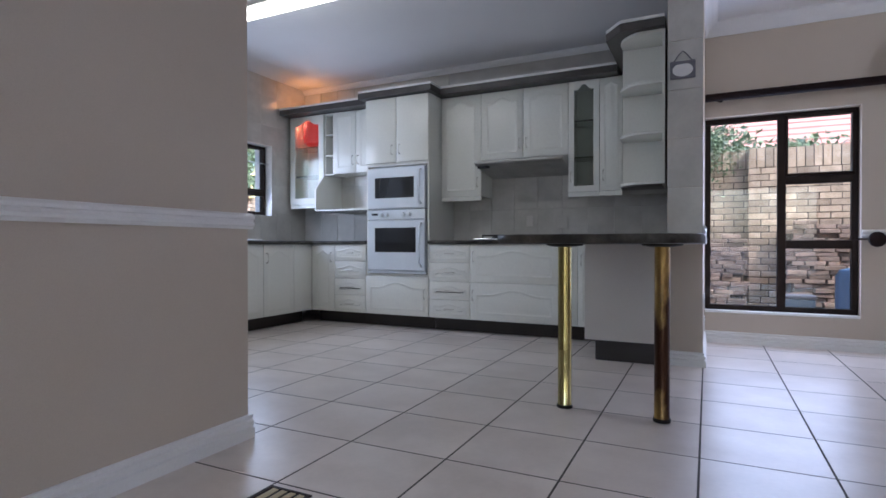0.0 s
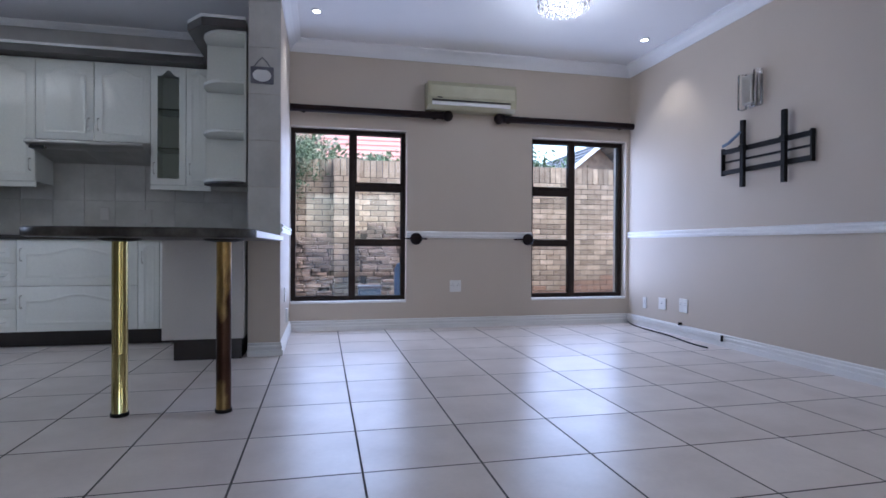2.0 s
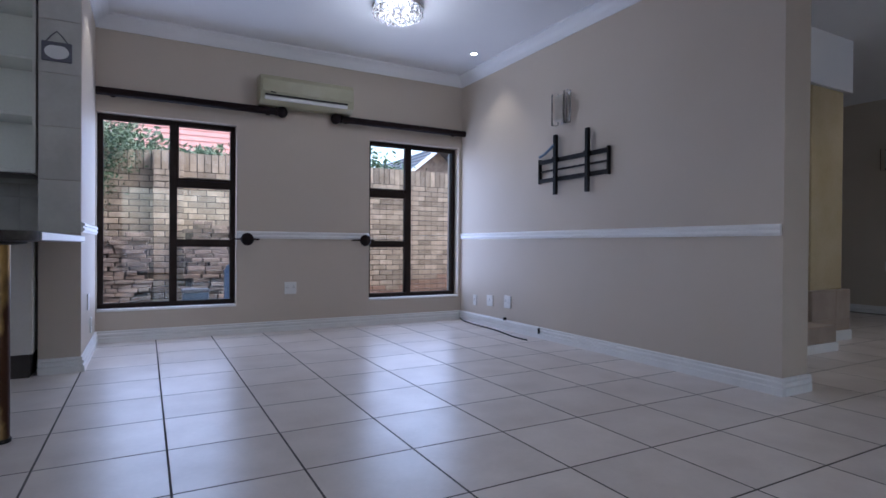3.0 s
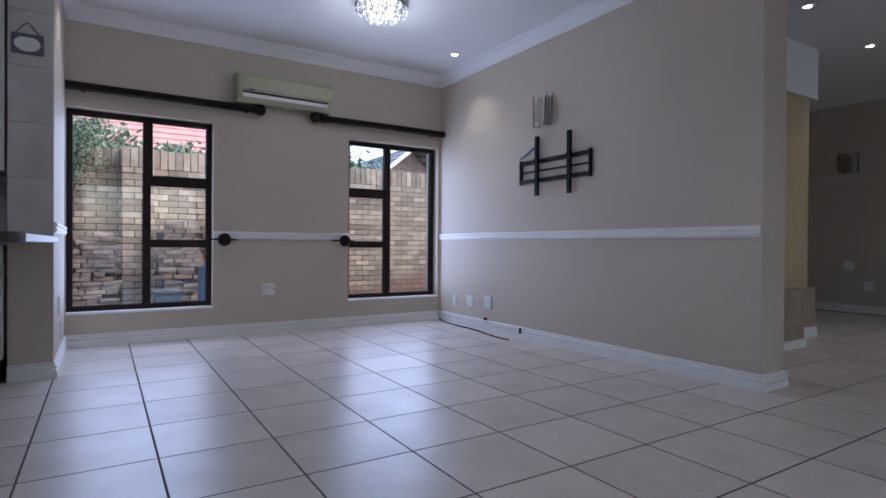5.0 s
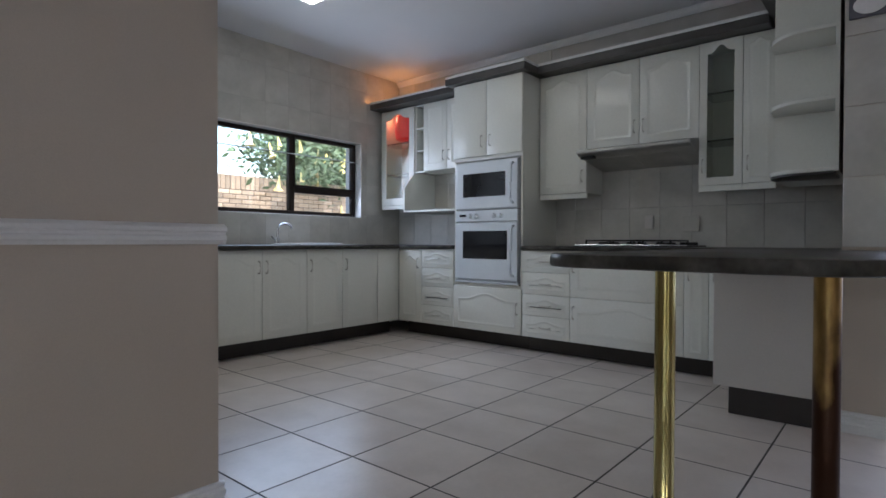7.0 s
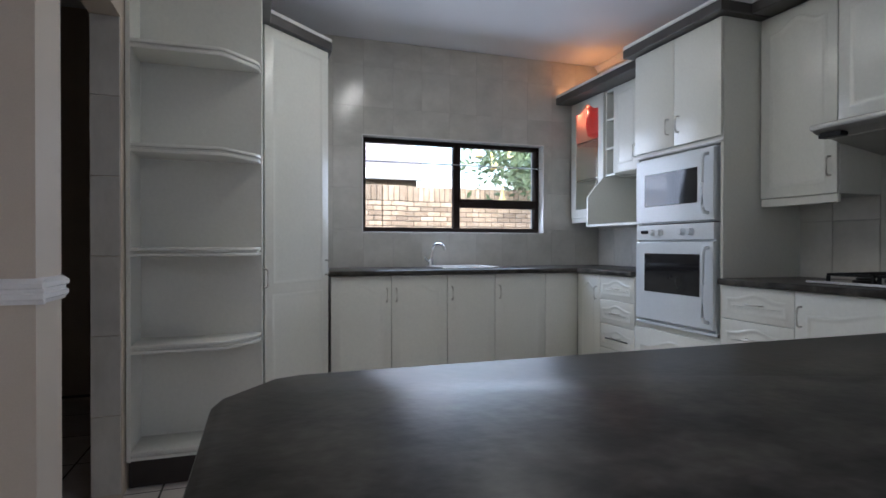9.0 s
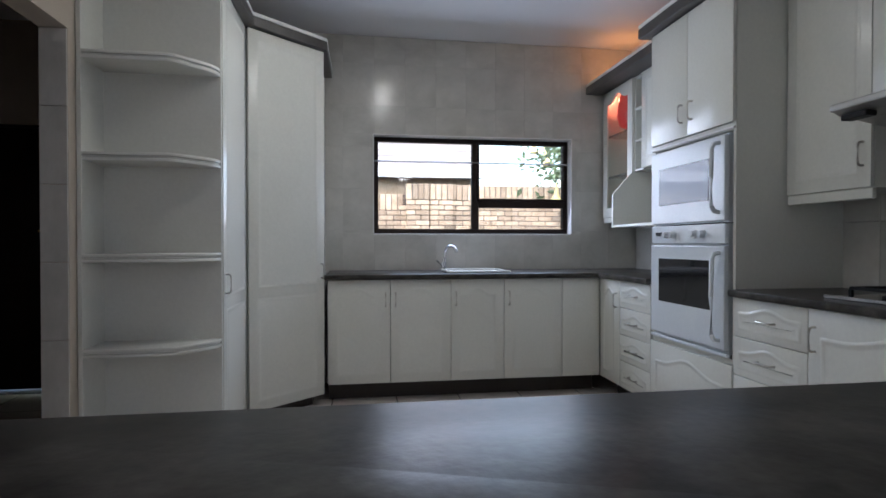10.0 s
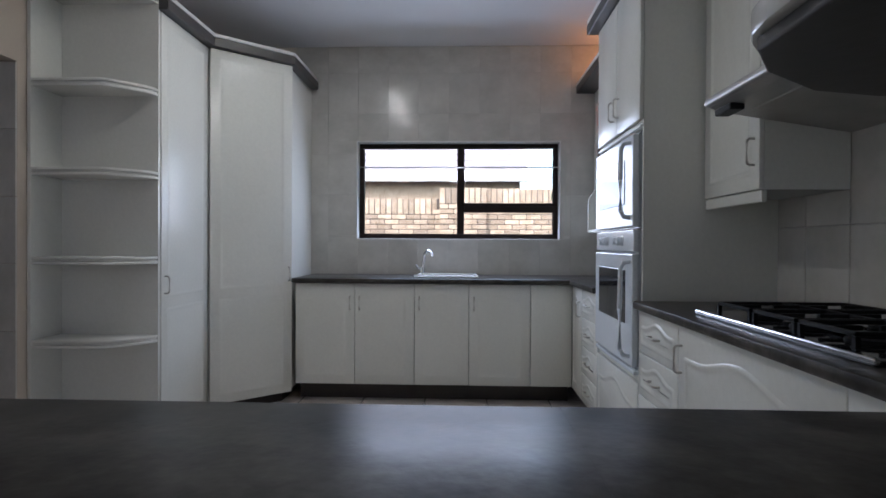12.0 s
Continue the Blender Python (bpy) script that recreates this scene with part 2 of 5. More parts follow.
def mesh_of(name, bm, material, smooth=False):
    me = bpy.data.meshes.new(name)
    bm.to_mesh(me)
    bm.free()
    me.materials.append(material)
    if smooth:
        for p in me.polygons:
            p.use_smooth = True
        me.set_sharp_from_angle(angle=radians(35))
    return me


def part(name, bm, material, parent, label="", smooth=False):
    ob = new(name, mesh_of(name, bm, material, smooth))
    ob.parent = parent
    if label:
        ob["label"] = label
    return ob


def solid(name, bm, material, label="", category="", kind="", group="", smooth=False):
    return tagged(new(name, mesh_of(name, bm, material, smooth)), label, category, group, kind)


def thing(name, m, label, category, group=""):
    ob = new(name)
    ob.matrix_world = m
    ob.empty_display_size = 0.1
    return tagged(ob, label, category, group)


def block(name, *dims, material=None, bevel=0.0, **tags):
    return solid(name, cuboid(bmesh.new(), *dims, bevel=bevel), material, **tags)


S = dict(kind="structure")

# ---- large structure ----
TOP = 2.78


def wall(name, boxes, material=None):
    bm = bmesh.new()
    for b in boxes:
        cuboid(bm, *b)
    return solid(name, bm, material or PAINT, category="wall", **S)


def moulding(bm, a, b, inward, profile):
    """A strip of constant section from a to b (on plan), its section given as (distance from wall, height)."""
    a, b, n = Vector((*a, 0)), Vector((*b, 0)), Vector((*inward, 0))
    rings = [[bm.verts.new(p + n * d + Vector((0, 0, z))) for d, z in profile] for p in (a, b)]
    k = len(profile)
    for i in range(k):
        bm.faces.new((rings[0][i], rings[0][(i + 1) % k], rings[1][(i + 1) % k], rings[1][i]))
    bm.faces.new(rings[0])
    bm.faces.new(list(reversed(rings[1])))
    bmesh.ops.recalc_face_normals(bm, faces=bm.faces)
    return bm


wall("wall_lounge", [(0.31, 4.40, 5.42, 5.68, 0, 0.28), (0.31, 4.40, 5.42, 5.68, 1.97, TOP), (0.31, 0.562, 5.42, 5.68, 0.28, 1.97), (1.682, 3.008, 5.42, 5.68, 0.28, 1.97), (4.102, 4.40, 5.42, 5.68, 0.28, 1.97)])
wall("wall_partition", [(0.325, 0.556, 4.278, 5.42, 0, TOP), (0.31, 0.325, 4.6, 5.42, 0, TOP)])
wall("wall_kitchen_back", [(-3.97, 0.31, 5.50, 5.76, 0, TOP)], WGROUT)
wall("wall_kitchen_window", [(-4.23, -3.98, 1.62, 5.76, 0, 1.19), (-4.23, -3.98, 1.62, 5.76, 2.0, TOP), (-4.23, -3.98, 1.62, 3.23, 1.19, 2.0), (-4.23, -3.98, 4.91, 5.76, 1.19, 2.0)], WGROUT)
wall("wall_kitchen_side", [(-3.98, -2.13, 1.765, 1.88, 0, TOP), (-2.13, -1.44, 1.765, 1.88, 2.05, TOP)])
wall("wall_near", [(-1.44, -1.243, -3.5, 1.868, 0, TOP)])
wall("wall_lounge_side", [(4.14, 4.40, 1.78, 5.42, 0, TOP)])
wall("wall_far_room", [(9.3, 9.55, -3.75, 5.68, 0, TOP), (4.40, 9.3, 5.42, 5.68, 0, TOP)])
wall("wall_behind", [(-1.44, 9.3, -3.75, -3.5, 0, 0.12), (-1.44, 9.3, -3.75, -3.5, 2.2, TOP), (-1.44, 0.4, -3.75, -3.5, 0.12, 2.2), (2.8, 6.6, -3.75, -3.5, 0.12, 2.2), (8.6, 9.3, -3.75, -3.5, 0.12, 2.2)])
wall("wall_passage", [(-4.23, -4.05, -1.5, 0.08, 0, TOP), (-4.23, -4.05, 0.93, 1.62, 0, TOP), (-4.23, -4.05, 0.08, 0.93, 2.0, TOP), (-4.23, -1.44, -1.7, -1.5, 0, TOP)])
block("ceiling", -4.23, 9.55, -3.75, 5.76, TOP, TOP + 0.2, material=CEIL, category="ceiling", **S)
floor = block("floor", -4.23, 9.55, -3.75, 5.76, -0.2, -0.0006, material=GROUT, category="floor", **S)

COVE = [(0, -0.11), (0.012, -0.11), (0.018, -0.095), (0.03, -0.07), (0.055, -0.04), (0.085, -0.022), (0.10, -0.016), (0.10, 0), (0, 0)]
COVE = [(d, TOP + z) for d, z in COVE]
bm = moulding(bmesh.new(), (0.556, 5.42), (4.14, 5.42), (0, -1), COVE)
moulding(bm, (4.14, 5.42), (4.14, 1.78), (-1, 0), COVE)
moulding(bm, (0.556, 4.265), (0.556, 5.42), (1, 0), COVE)
solid("trim_lounge_cornice", bm, CEIL, category="cornice", **S)
SMALL = [(0, TOP - 0.055), (0.012, TOP - 0.055), (0.02, TOP - 0.035), (0.045, TOP - 0.012), (0.045, TOP), (0, TOP)]
solid("trim_kitchen_cornice", moulding(bmesh.new(), (-3.97, 5.49), (0.31, 5.49), (0, -1), SMALL), CEIL, category="cornice", **S)

SKIRT = [(0, 0), (0.022, 0), (0.022, 0.042), (0.011, 0.049), (0.011, 0.056), (0.019, 0.060), (0.019, 0.074), (0.008, 0.081), (0.008, 0.088), (0.013, 0.092), (0.010, 0.10), (0, 0.102)]
DADO = [(0, 0.905), (0.010, 0.905), (0.014, 0.915), (0.020, 0.92), (0.020, 0.932), (0.013, 0.936), (0.013, 0.946), (0.022, 0.95), (0.022, 0.962), (0.012, 0.97), (0, 0.975)]
bm = bmesh.new()
for a, b, n in (((0.556, 5.42), (4.14, 5.42), (0, -1)), ((4.14, 5.42), (4.14, 1.762), (-1, 0)), ((4.1405, 1.78), (4.3995, 1.78), (0, -1)), ((0.556, 4.260), (0.556, 5.42), (1, 0)), ((0.325, 4.278), (0.5555, 4.278), (0, -1)),
                ((-1.243, 1.886), (-1.243, -3.5), (1, 0)), ((-1.44, 1.868), (-1.2435, 1.868), (0, 1)), ((4.40, 1.762), (4.40, 5.42), (1, 0)), ((9.3, 5.42), (9.3, -3.5), (-1, 0))):
    moulding(bm, a, b, n, SKIRT)
solid("baseboard", bm, TRIM, category="skirting board", **S)
bm = bmesh.new()
for a, b, n in (((1.685, 5.42), (3.005, 5.42), (0, -1)), ((4.14, 5.42), (4.14, 1.79), (-1, 0)), ((0.556, 4.262), (0.556, 5.42), (1, 0)), ((-1.243, 1.89), (-1.243, -3.5), (1, 0)), ((-1.44, 1.868), (-1.2435, 1.868), (0, 1))):
    lift = 0.0 if n[1] == -1 else 0.016
    moulding(bm, a, b, n, [(d, z + lift) for d, z in DADO])
solid("trim_dado_rail", bm, TRIM, category="dado rail", **S)


def window(name, m, w, h, bars, opening, label):
    """A dark metal window in the plane y = 0, from x = 0 and z = 0; bars are (x0, x1, z0, z1)."""
    ob = thing(name, m, label, "window")
    ob["kind"] = "structure"
    bm = bmesh.new()
    f, d = 0.044, 0.03
    for b in ((0, w, 0, f), (0, w, h - f, h), (0, f, f, h - f), (w - f, w, f, h - f)):
        cuboid(bm, b[0], b[1], -d, d, b[2], b[3], 0.004)
    for b in bars:
        cuboid(bm, b[0], b[1], -d + 0.002, d - 0.002, b[2], b[3], 0.004)
    part("window_frame", bm, BRONZE, ob)
    for x0, x1, z0, z1 in opening:
        bm = bmesh.new()
        for b in ((x0, x1, z0, z0 + 0.022), (x0, x1, z1 - 0.022, z1), (x0, x0 + 0.022, z0, z1), (x1 - 0.022, x1, z0, z1)):
            cuboid(bm, b[0], b[1], -d - 0.012, 0.0, b[2], b[3], 0.003)
        part("sash", bm, BRONZE, ob)
    pane = part("pane", cuboid(bmesh.new(), 0.01, w - 0.01, 0.004, 0.008, 0.01, h - 0.01), GLASS, ob)
    pane.visible_shadow = False
    return ob


W1 = 1.117
window("window_1", pose(0.563, 5.535, 0.282), W1, 1.686, [(0.556, 0.618, 0.035, 1.651), (0.618, 1.082, 1.085, 1.165), (0.618, 1.082, 0.54, 0.61)], [(0.61, 1.095, 1.15, 1.665)], "tall dark bronze window looking on a brick garden wall")
window("window_2", pose(3.010, 5.535, 0.282), 1.09, 1.686, [(0.455, 0.53, 0.035, 1.651), (0.035, 0.455, 1.085, 1.175), (0.035, 0.455, 0.545, 0.615)], [(0.02, 0.47, 1.16, 1.665)], "tall dark bronze window beside the lounge corner")
window("window_3", pose(-4.09, 3.232, 1.192, rz=90), 1.676, 0.806, [(0.83, 0.89, 0.035, 0.77), (0.89, 1.64, 0.225, 0.295)], [(0.87, 1.66, 0.28, 0.79)], "wide dark bronze kitchen window above the sink")
# windows 4 and 5 are unseen, added to hold the rear fill lamps
window("window_4", pose(0.402, -3.62, 0.122), 2.396, 2.076, [(1.17, 1.23, 0.035, 2.04)], [], "unseen patio window added behind the lounge for fill light")
window("window_5", pose(6.602, -3.62, 0.122), 1.996, 2.076, [(0.97, 1.03, 0.035, 2.04)], [], "unseen window added in the next room for fill light")
for name, dims in (("trim_sill_1", (0.563, 1.68, 5.412, 5.50, 0.262, 0.284)), ("trim_sill_2", (3.01, 4.10, 5.412, 5.50, 0.262, 0.284)), ("trim_sill_3", (-4.05, -3.972, 3.232, 4.908, 1.175, 1.194))):
    block(name, *dims, material=TRIM, bevel=0.004, category="window sill", **S)
for name, dims in (("trim_reveal_1", (-4.058, -3.966, 4.902, 4.909, 1.196, 1.997)), ("trim_reveal_2", (-4.058, -3.966, 3.231, 3.238, 1.196, 1.997)), ("trim_reveal_3", (-4.058, -3.966, 3.24, 4.90, 1.990, 1.998))):
    block(name, *dims, material=TRIM, category="window reveal", **S)
bm = rod(bmesh.new(), (-4.01, 3.24, 1.785), (-4.01, 4.90, 1.785), 0.006, 10)
solid("burglar_bar", bm, CHROME, "thin steel bar across the kitchen window", "window bar")

# passage door and threshold
d = thing("door_1", pose(-4.10, 0.08, 0.0), "very dark wooden door closed at the passage end", "door")
d["kind"] = "structure"
bm = cuboid(bmesh.new(), 0, 0.045, 0.02, 0.83, 0.018, 1.98, 0.003)
part("door_leaf", bm, DARKDOOR, d)
bm = bmesh.new()
for b in ((-0.02, 0.065, 0.0, 0.02, 0, 2.0), (-0.02, 0.065, 0.83, 0.85, 0, 2.0), (-0.02, 0.065, 0.02, 0.83, 1.98, 2.0)):
    cuboid(bm, *b)
part("door_frame", bm, DARKDOOR, d)
hp = part("handle_plate", cuboid(bmesh.new(), 0.045, 0.050, 0.765, 0.800, 1.08, 1.27, 0.002), BRASS, d, "dull brass lock plate")
part("door_handle", tube(bmesh.new(), [(0.05, 0.782, 1.21), (0.09, 0.782, 1.21), (0.098, 0.75, 1.21), (0.098, 0.68, 1.208)], 0.008), OLDBRASS, hp)

# column, plinth and beam of the next room
c = thing("column", pose(6.08, 2.63, 0), "ochre rendered column on a tiled stepped plinth", "column")
part("plinth", cuboid(bmesh.new(), 0, 0.65, 0, 0.62, 0.09, 0.47, 0.006), PLINTH, c)
for a, b in ((0.0, 0.40), (0.40, 0.65)):
    part("tile", cuboid(bmesh.new(), a + 0.002, b - 0.002, -0.006, -0.0005, 0.21, 0.466, 0.002), PLINTH, c)
    part("tile", cuboid(bmesh.new(), a + 0.002, b - 0.002, -0.006, -0.0005, 0.094, 0.206, 0.002), PLINTH, c)
part("plinth_skirting", cuboid(bmesh.new(), -0.014, 0.664, -0.016, 0.632, 0, 0.09, 0.004), TRIM, c)
part("step", cuboid(bmesh.new(), -1.3, -0.10, -0.25, 0.6, 0.07, 0.21, 0.006), PLINTH, c)
part("step_skirting", cuboid(bmesh.new(), -1.3, -0.088, -0.262, 0.6, 0, 0.07, 0.004), TRIM, c)
part("shaft", cuboid(bmesh.new(), 0.02, 0.55, 0.02, 0.55, 0.47, 2.30, 0.012, 2), STONE, c)
block("trim_beam", 4.40, 6.72, 2.62, 3.2, 2.30, TOP, material=CEIL, category="beam", **S)

# ---- kitchen cabinets ----


def outline(x0, x1, z0, z1, arch, d):
    """A door panel's outline, drawn in by d, with a cathedral top that rises by arch."""
    x0, x1, z0, z1 = x0 + d, x1 - d, z0 + d, z1 - d
    pts = [(x0, z0), (x1, z0)]
    if arch:
        n = 14
        for i in range(n + 1):
            u = i / n
            v = min(1, max(0, (u - 0.12) / 0.76))
            pts.append((x1 + (x0 - x1) * u, z1 - arch + arch * 0.5 * (1 - math.cos(2 * math.pi * v))))
    else:
        pts += [(x1, z1), (x0, z1)]
    return pts


def front(parent, x0, x1, z0, z1, arch=0.0, margin=0.055, handle=None, name="door", panel=True, panels=None, relief=0.0045):
    """A moulded cabinet front before y = 0, with a bow handle (x, z, upright)."""
    g = 0.0018
    x0, x1, z0, z1 = x0 + g, x1 - g, z0 + g, z1 - g
    bm = cuboid(bmesh.new(), x0, x1, -0.018, 0, z0, z1, 0.003, 2)
    for a0, a1, arch in panels or ([(z0, z1, arch)] if panel else []):
        rings = []
        for off, y in ((0, -0.0178), (0.007, -0.0178 - relief), (0.014, -0.0178 - relief), (0.021, -0.0184), (0.031, -0.0184), (0.046, -0.0178 - relief * 0.7)):
            rings.append([bm.verts.new((px, y, pz)) for px, pz in outline(x0 + margin, x1 - margin, a0 + margin, a1 - margin, arch, off)])
        for a, b in zip(rings, rings[1:]):
            for k in range(len(a)):
                bm.faces.new((a[k], a[(k + 1) % len(a)], b[(k + 1) % len(a)], b[k]))
        bm.faces.new(rings[-1])
    ob = part(name, bm, CAB, parent)
    for f in ob.data.polygons:
        f.use_smooth = True
    ob.data.set_sharp_from_angle(angle=radians(50))
    if handle:
        bow(ob, *handle)
    return ob


def bow(parent, x, z, upright, length=0.096):
    h = length / 2
    pts = [(0, 0.0), (0.018, 0.0), (0.026, 0.006), (0.028, 0.016), (0.028, length - 0.016), (0.026, length - 0.006), (0.018, length), (0, length)]
    path = [(x, -0.018 - a, z - h + b) if upright else (x - h + b, -0.018 - a, z) for a, b in pts]
    part("handle", tube(bmesh.new(), path, 0.0048, 8), NICKEL, parent, "slim metal bow handle", smooth=True)


def carcass(parent, w, depth, z0, z1, material=CAB, kick=True, name="body"):
    part(name, cuboid(bmesh.new(), 0.001, w - 0.001, 0.0015, depth, z0, z1), material, parent)
    if kick:
        part("kick_board", cuboid(bmesh.new(), 0, w, 0.12, 0.135, 0, z0 - 0.002), KICK, parent, "dark plinth board")


Z0, Z1, DEPTH = 0.135, 0.862, 0.58
FRONT = 4.908
SIDE = -3.388


def base_door(x0, x1, m, handle_side, label="white moulded base cabinet under a slate worktop", split=None, blank=False, relief=0.0045):
    w = x1 - x0
    c = thing("base_cabinet", m, label, "cabinet", "base cabinets")
    carcass(c, w, DEPTH, Z0, Z1)
    hx = 0.035 if handle_side == "l" else w - 0.035
    if split:
        front(c, 0, w, Z0, split, 0.05, handle=(hx, split - 0.12, True))
        front(c, 0, w, split, Z1, 0.05, handle=(hx, Z1 - 0.12, True))
    else:
        front(c, 0, w, Z0, Z1, 0.0 if blank else 0.05 * min(1, w / 0.4), margin=0.055 if w > 0.25 else 0.03, relief=relief, handle=None if blank else (hx, Z1 - 0.14, True), panel=not blank)
    return c


def drawers(x0, x1, m):
    w = x1 - x0
    c = thing("drawer_cabinet", m, "white four-drawer cabinet with slim metal handles", "drawer unit", "base cabinets")
    carcass(c, w, DEPTH, Z0, Z1)
    zs = [Z0, 0.318, 0.495, 0.678, Z1]
    for a, b in zip(zs, zs[1:]):
        front(c, 0, w, a, b, 0.03, margin=0.03, handle=(w / 2, (a + b) / 2, False), name="drawer")
    return c


ys = [2.906, 3.339, 3.769, 4.159, 4.598, 4.890]
for a, b, h in zip(ys, ys[1:], "rlll-"):
    base_door(a, b, pose(SIDE, a, 0, rz=90), h, blank=h == "-", label="white base cabinet under the sink worktop", relief=0.0018)
base_door(-3.37, -3.065, pose(-3.368, FRONT, 0), "r", "narrow white corner base cabinet")
drawers(-3.063, -2.655, pose(-3.063, FRONT, 0))
drawers(-1.903, -1.463, pose(-1.903, FRONT, 0))
base_door(-1.463, -0.60, pose(-1.463, FRONT, 0), "l", "wide white cabinet with two deep arched drawers below the hob", split=0.494)
base_door(-0.60, -0.44, pose(-0.60, FRONT, 0), "l", "narrow white base cabinet beside the hob unit")
base_door(-0.44, -0.245, pose(-0.44, FRONT, 0), "l", "narrow white base cabinet at the breakfast bar")
c = thing("bar_cabinet", pose(-0.24, 4.20, 0), "pale cabinet end panel under the breakfast bar", "cabinet")
part("end_panel", cuboid(bmesh.new(), 0, 0.546, 0, 0.062, 0.15, 0.862, 0.002), PANEL, c)
part("body", cuboid(bmesh.new(), 0.002, 0.546, 0.068, 0.70, 0.15, 0.862), CAB, c)
part("kick_board", cuboid(bmesh.new(), 0.075, 0.53, 0.02, 0.69, 0, 0.148), KICK, c, "dark plinth board")

# worktops
bm = bmesh.new()
prism(bm, [(-3.968, 2.886), (-3.34, 2.886), (-3.34, 4.865), (-2.662, 4.865), (-2.662, 5.488), (-3.968, 5.488)], 0.8635, 0.899, 0.008)
top = thing("worktop", pose(0, 0, 0), "dark slate laminate worktop with a rolled edge", "worktop")
part("top", bm, SLATE, top, smooth=True)
part("joint_strip", cuboid(bmesh.new(), -3.345, -3.3385, 4.866, 5.486, 0.8988, 0.8996), KICK, top, "thin dark joint strip")
bm = bmesh.new()
prism(bm, [(-1.908, 4.865), (-0.305, 4.865), (-0.305, 4.2618), (0.306, 4.2618), (0.306, 5.488), (-1.908, 5.488)], 0.8635, 0.8985, 0.008, butt=4.2618)
top = thing("worktop", pose(0, 0, 0), "dark slate laminate worktop round the gas hob", "worktop")
part("top", bm, SLATE, top, smooth=True)

bar = thing("breakfast_bar", pose(0, 0, 0), "dark slate breakfast bar on two brass legs", "bar counter")
bm = bmesh.new()
prism(bm, [(-0.305, 4.262), (-0.305, 2.50), (-0.29, 2.46), (-0.21, 2.40), (-0.17, 2.39), (0.42, 2.39), (0.46, 2.40), (0.55, 2.47), (0.575, 2.52), (0.575, 4.258), (0.306, 4.258), (0.306, 4.262)], 0.857, 0.898, 0.009, butt=4.262)
part("top", bm, SLATE, bar, smooth=True)
part("edge_strip", cuboid(bmesh.new(), 0.576, 0.580, 2.56, 4.24, 0.862, 0.893, 0.001), TRIM, bar, "white edging strip")
for x, y, mat, label in ((-0.089, 2.93, BRASS, "polished brass leg"), (0.388, 2.90, OLDBRASS, "tarnished brass leg")):
    bm = bmesh.new()
    lathe(bm, [(0.036, 0.0), (0.038, 0.004), (0.038, 0.012), (0.0355, 0.016), (0.0355, 0.30), (0.0358, 0.302), (0.0355, 0.304), (0.0355, 0.844)], 28, Matrix.Translation((x, y, 0)))
    leg = part("leg", bm, mat, bar, label, smooth=True)
    part("flange", lathe(bmesh.new(), [(0.05, 0.842), (0.09, 0.848), (0.095, 0.852), (0.095, 0.8565)], 28, Matrix.Translation((x, y, 0))), BLACK, leg, "dark round flange", smooth=True)
    part("foot", lathe(bmesh.new(), [(0.040, 0.0005), (0.041, 0.004), (0.041, 0.014), (0.039, 0.018)], 28, Matrix.Translation((x, y, 0))), BLACK, leg, "black rubber foot", smooth=True)


def appliance_handle(parent, x, z0, z1, y):
    pts = [(x, y, z0), (x, y - 0.03, z0 + 0.005), (x, y - 0.042, z0 + 0.03), (x, y - 0.045, (z0 + z1) / 2), (x, y - 0.042, z1 - 0.03), (x, y - 0.03, z1 - 0.005), (x, y, z1)]
    part("handle", tube(bmesh.new(), pts, 0.011, 12), OVEN, parent, "white bar handle", smooth=True)


# tall oven housing
TX0, TX1 = -2.655, -1.912
TW = TX1 - TX0
tall = thing("oven_housing", pose(TX0, FRONT, 0), "tall white cabinet housing a microwave and an oven", "cabinet")
for name, b in (("side_panel", (0.001, 0.02, 0.0015, 0.585, Z0, 2.372)), ("side_panel", (TW - 0.02, TW - 0.001, 0.0015, 0.585, Z0, 2.372)), ("back_panel", (0.021, TW - 0.021, 0.565, 0.585, Z0, 2.372)), ("top_panel", (0.021, TW - 0.021, 0.0015, 0.564, 2.352, 2.372)), ("shelf", (0.021, TW - 0.021, 0.0015, 0.564, 0.50, 0.555)), ("shelf", (0.021, TW - 0.021, 0.0015, 0.564, 1.665, 1.70))):
    part(name, cuboid(bmesh.new(), *b), CAB, tall)
part("kick_board", cuboid(bmesh.new(), 0, TW, 0.12, 0.135, 0, Z0 - 0.002), KICK, tall, "dark plinth board")
front(tall, 0, TW, Z0, 0.53, 0.055, margin=0.05, handle=(TW - 0.04, 0.36, True))
front(tall, 0, TW / 2, 1.70, 2.370, 0.0, panel=False, handle=(TW / 2 - 0.045, 1.83, True))
front(tall, TW / 2, TW, 1.70, 2.370, 0.0, panel=False, handle=(TW / 2 + 0.045, 1.83, True))
part("trim_bead", cuboid(bmesh.new(), 0.0, TW, -0.014, 0, 1.668, 1.682, 0.003), TRIM, tall)

OX0, OX1 = 0.035, TW - 0.035
ov = thing("oven", pose(TX0, FRONT, 0), "white built-in oven with dark glass and control knobs", "oven")
part("body", cuboid(bmesh.new(), OX0 + 0.01, OX1 - 0.01, -0.004, 0.5, 0.572, 1.215), OVEN, ov)
od = part("door", cuboid(bmesh.new(), OX0, OX1, -0.035, -0.006, 0.595, 1.105, 0.006, 2), OVEN, ov)
part("glass", cuboid(bmesh.new(), OX0 + 0.09, OX1 - 0.10, -0.038, -0.034, 0.78, 1.03, 0.002), BLACKGLASS, od, "dark glass pane")
appliance_handle(od, OX1 - 0.035, 0.64, 1.07, -0.035)
part("sill", cuboid(bmesh.new(), OX0 - 0.01, OX1 + 0.01, -0.028, -0.004, 0.562, 0.580, 0.003), OVEN, ov)
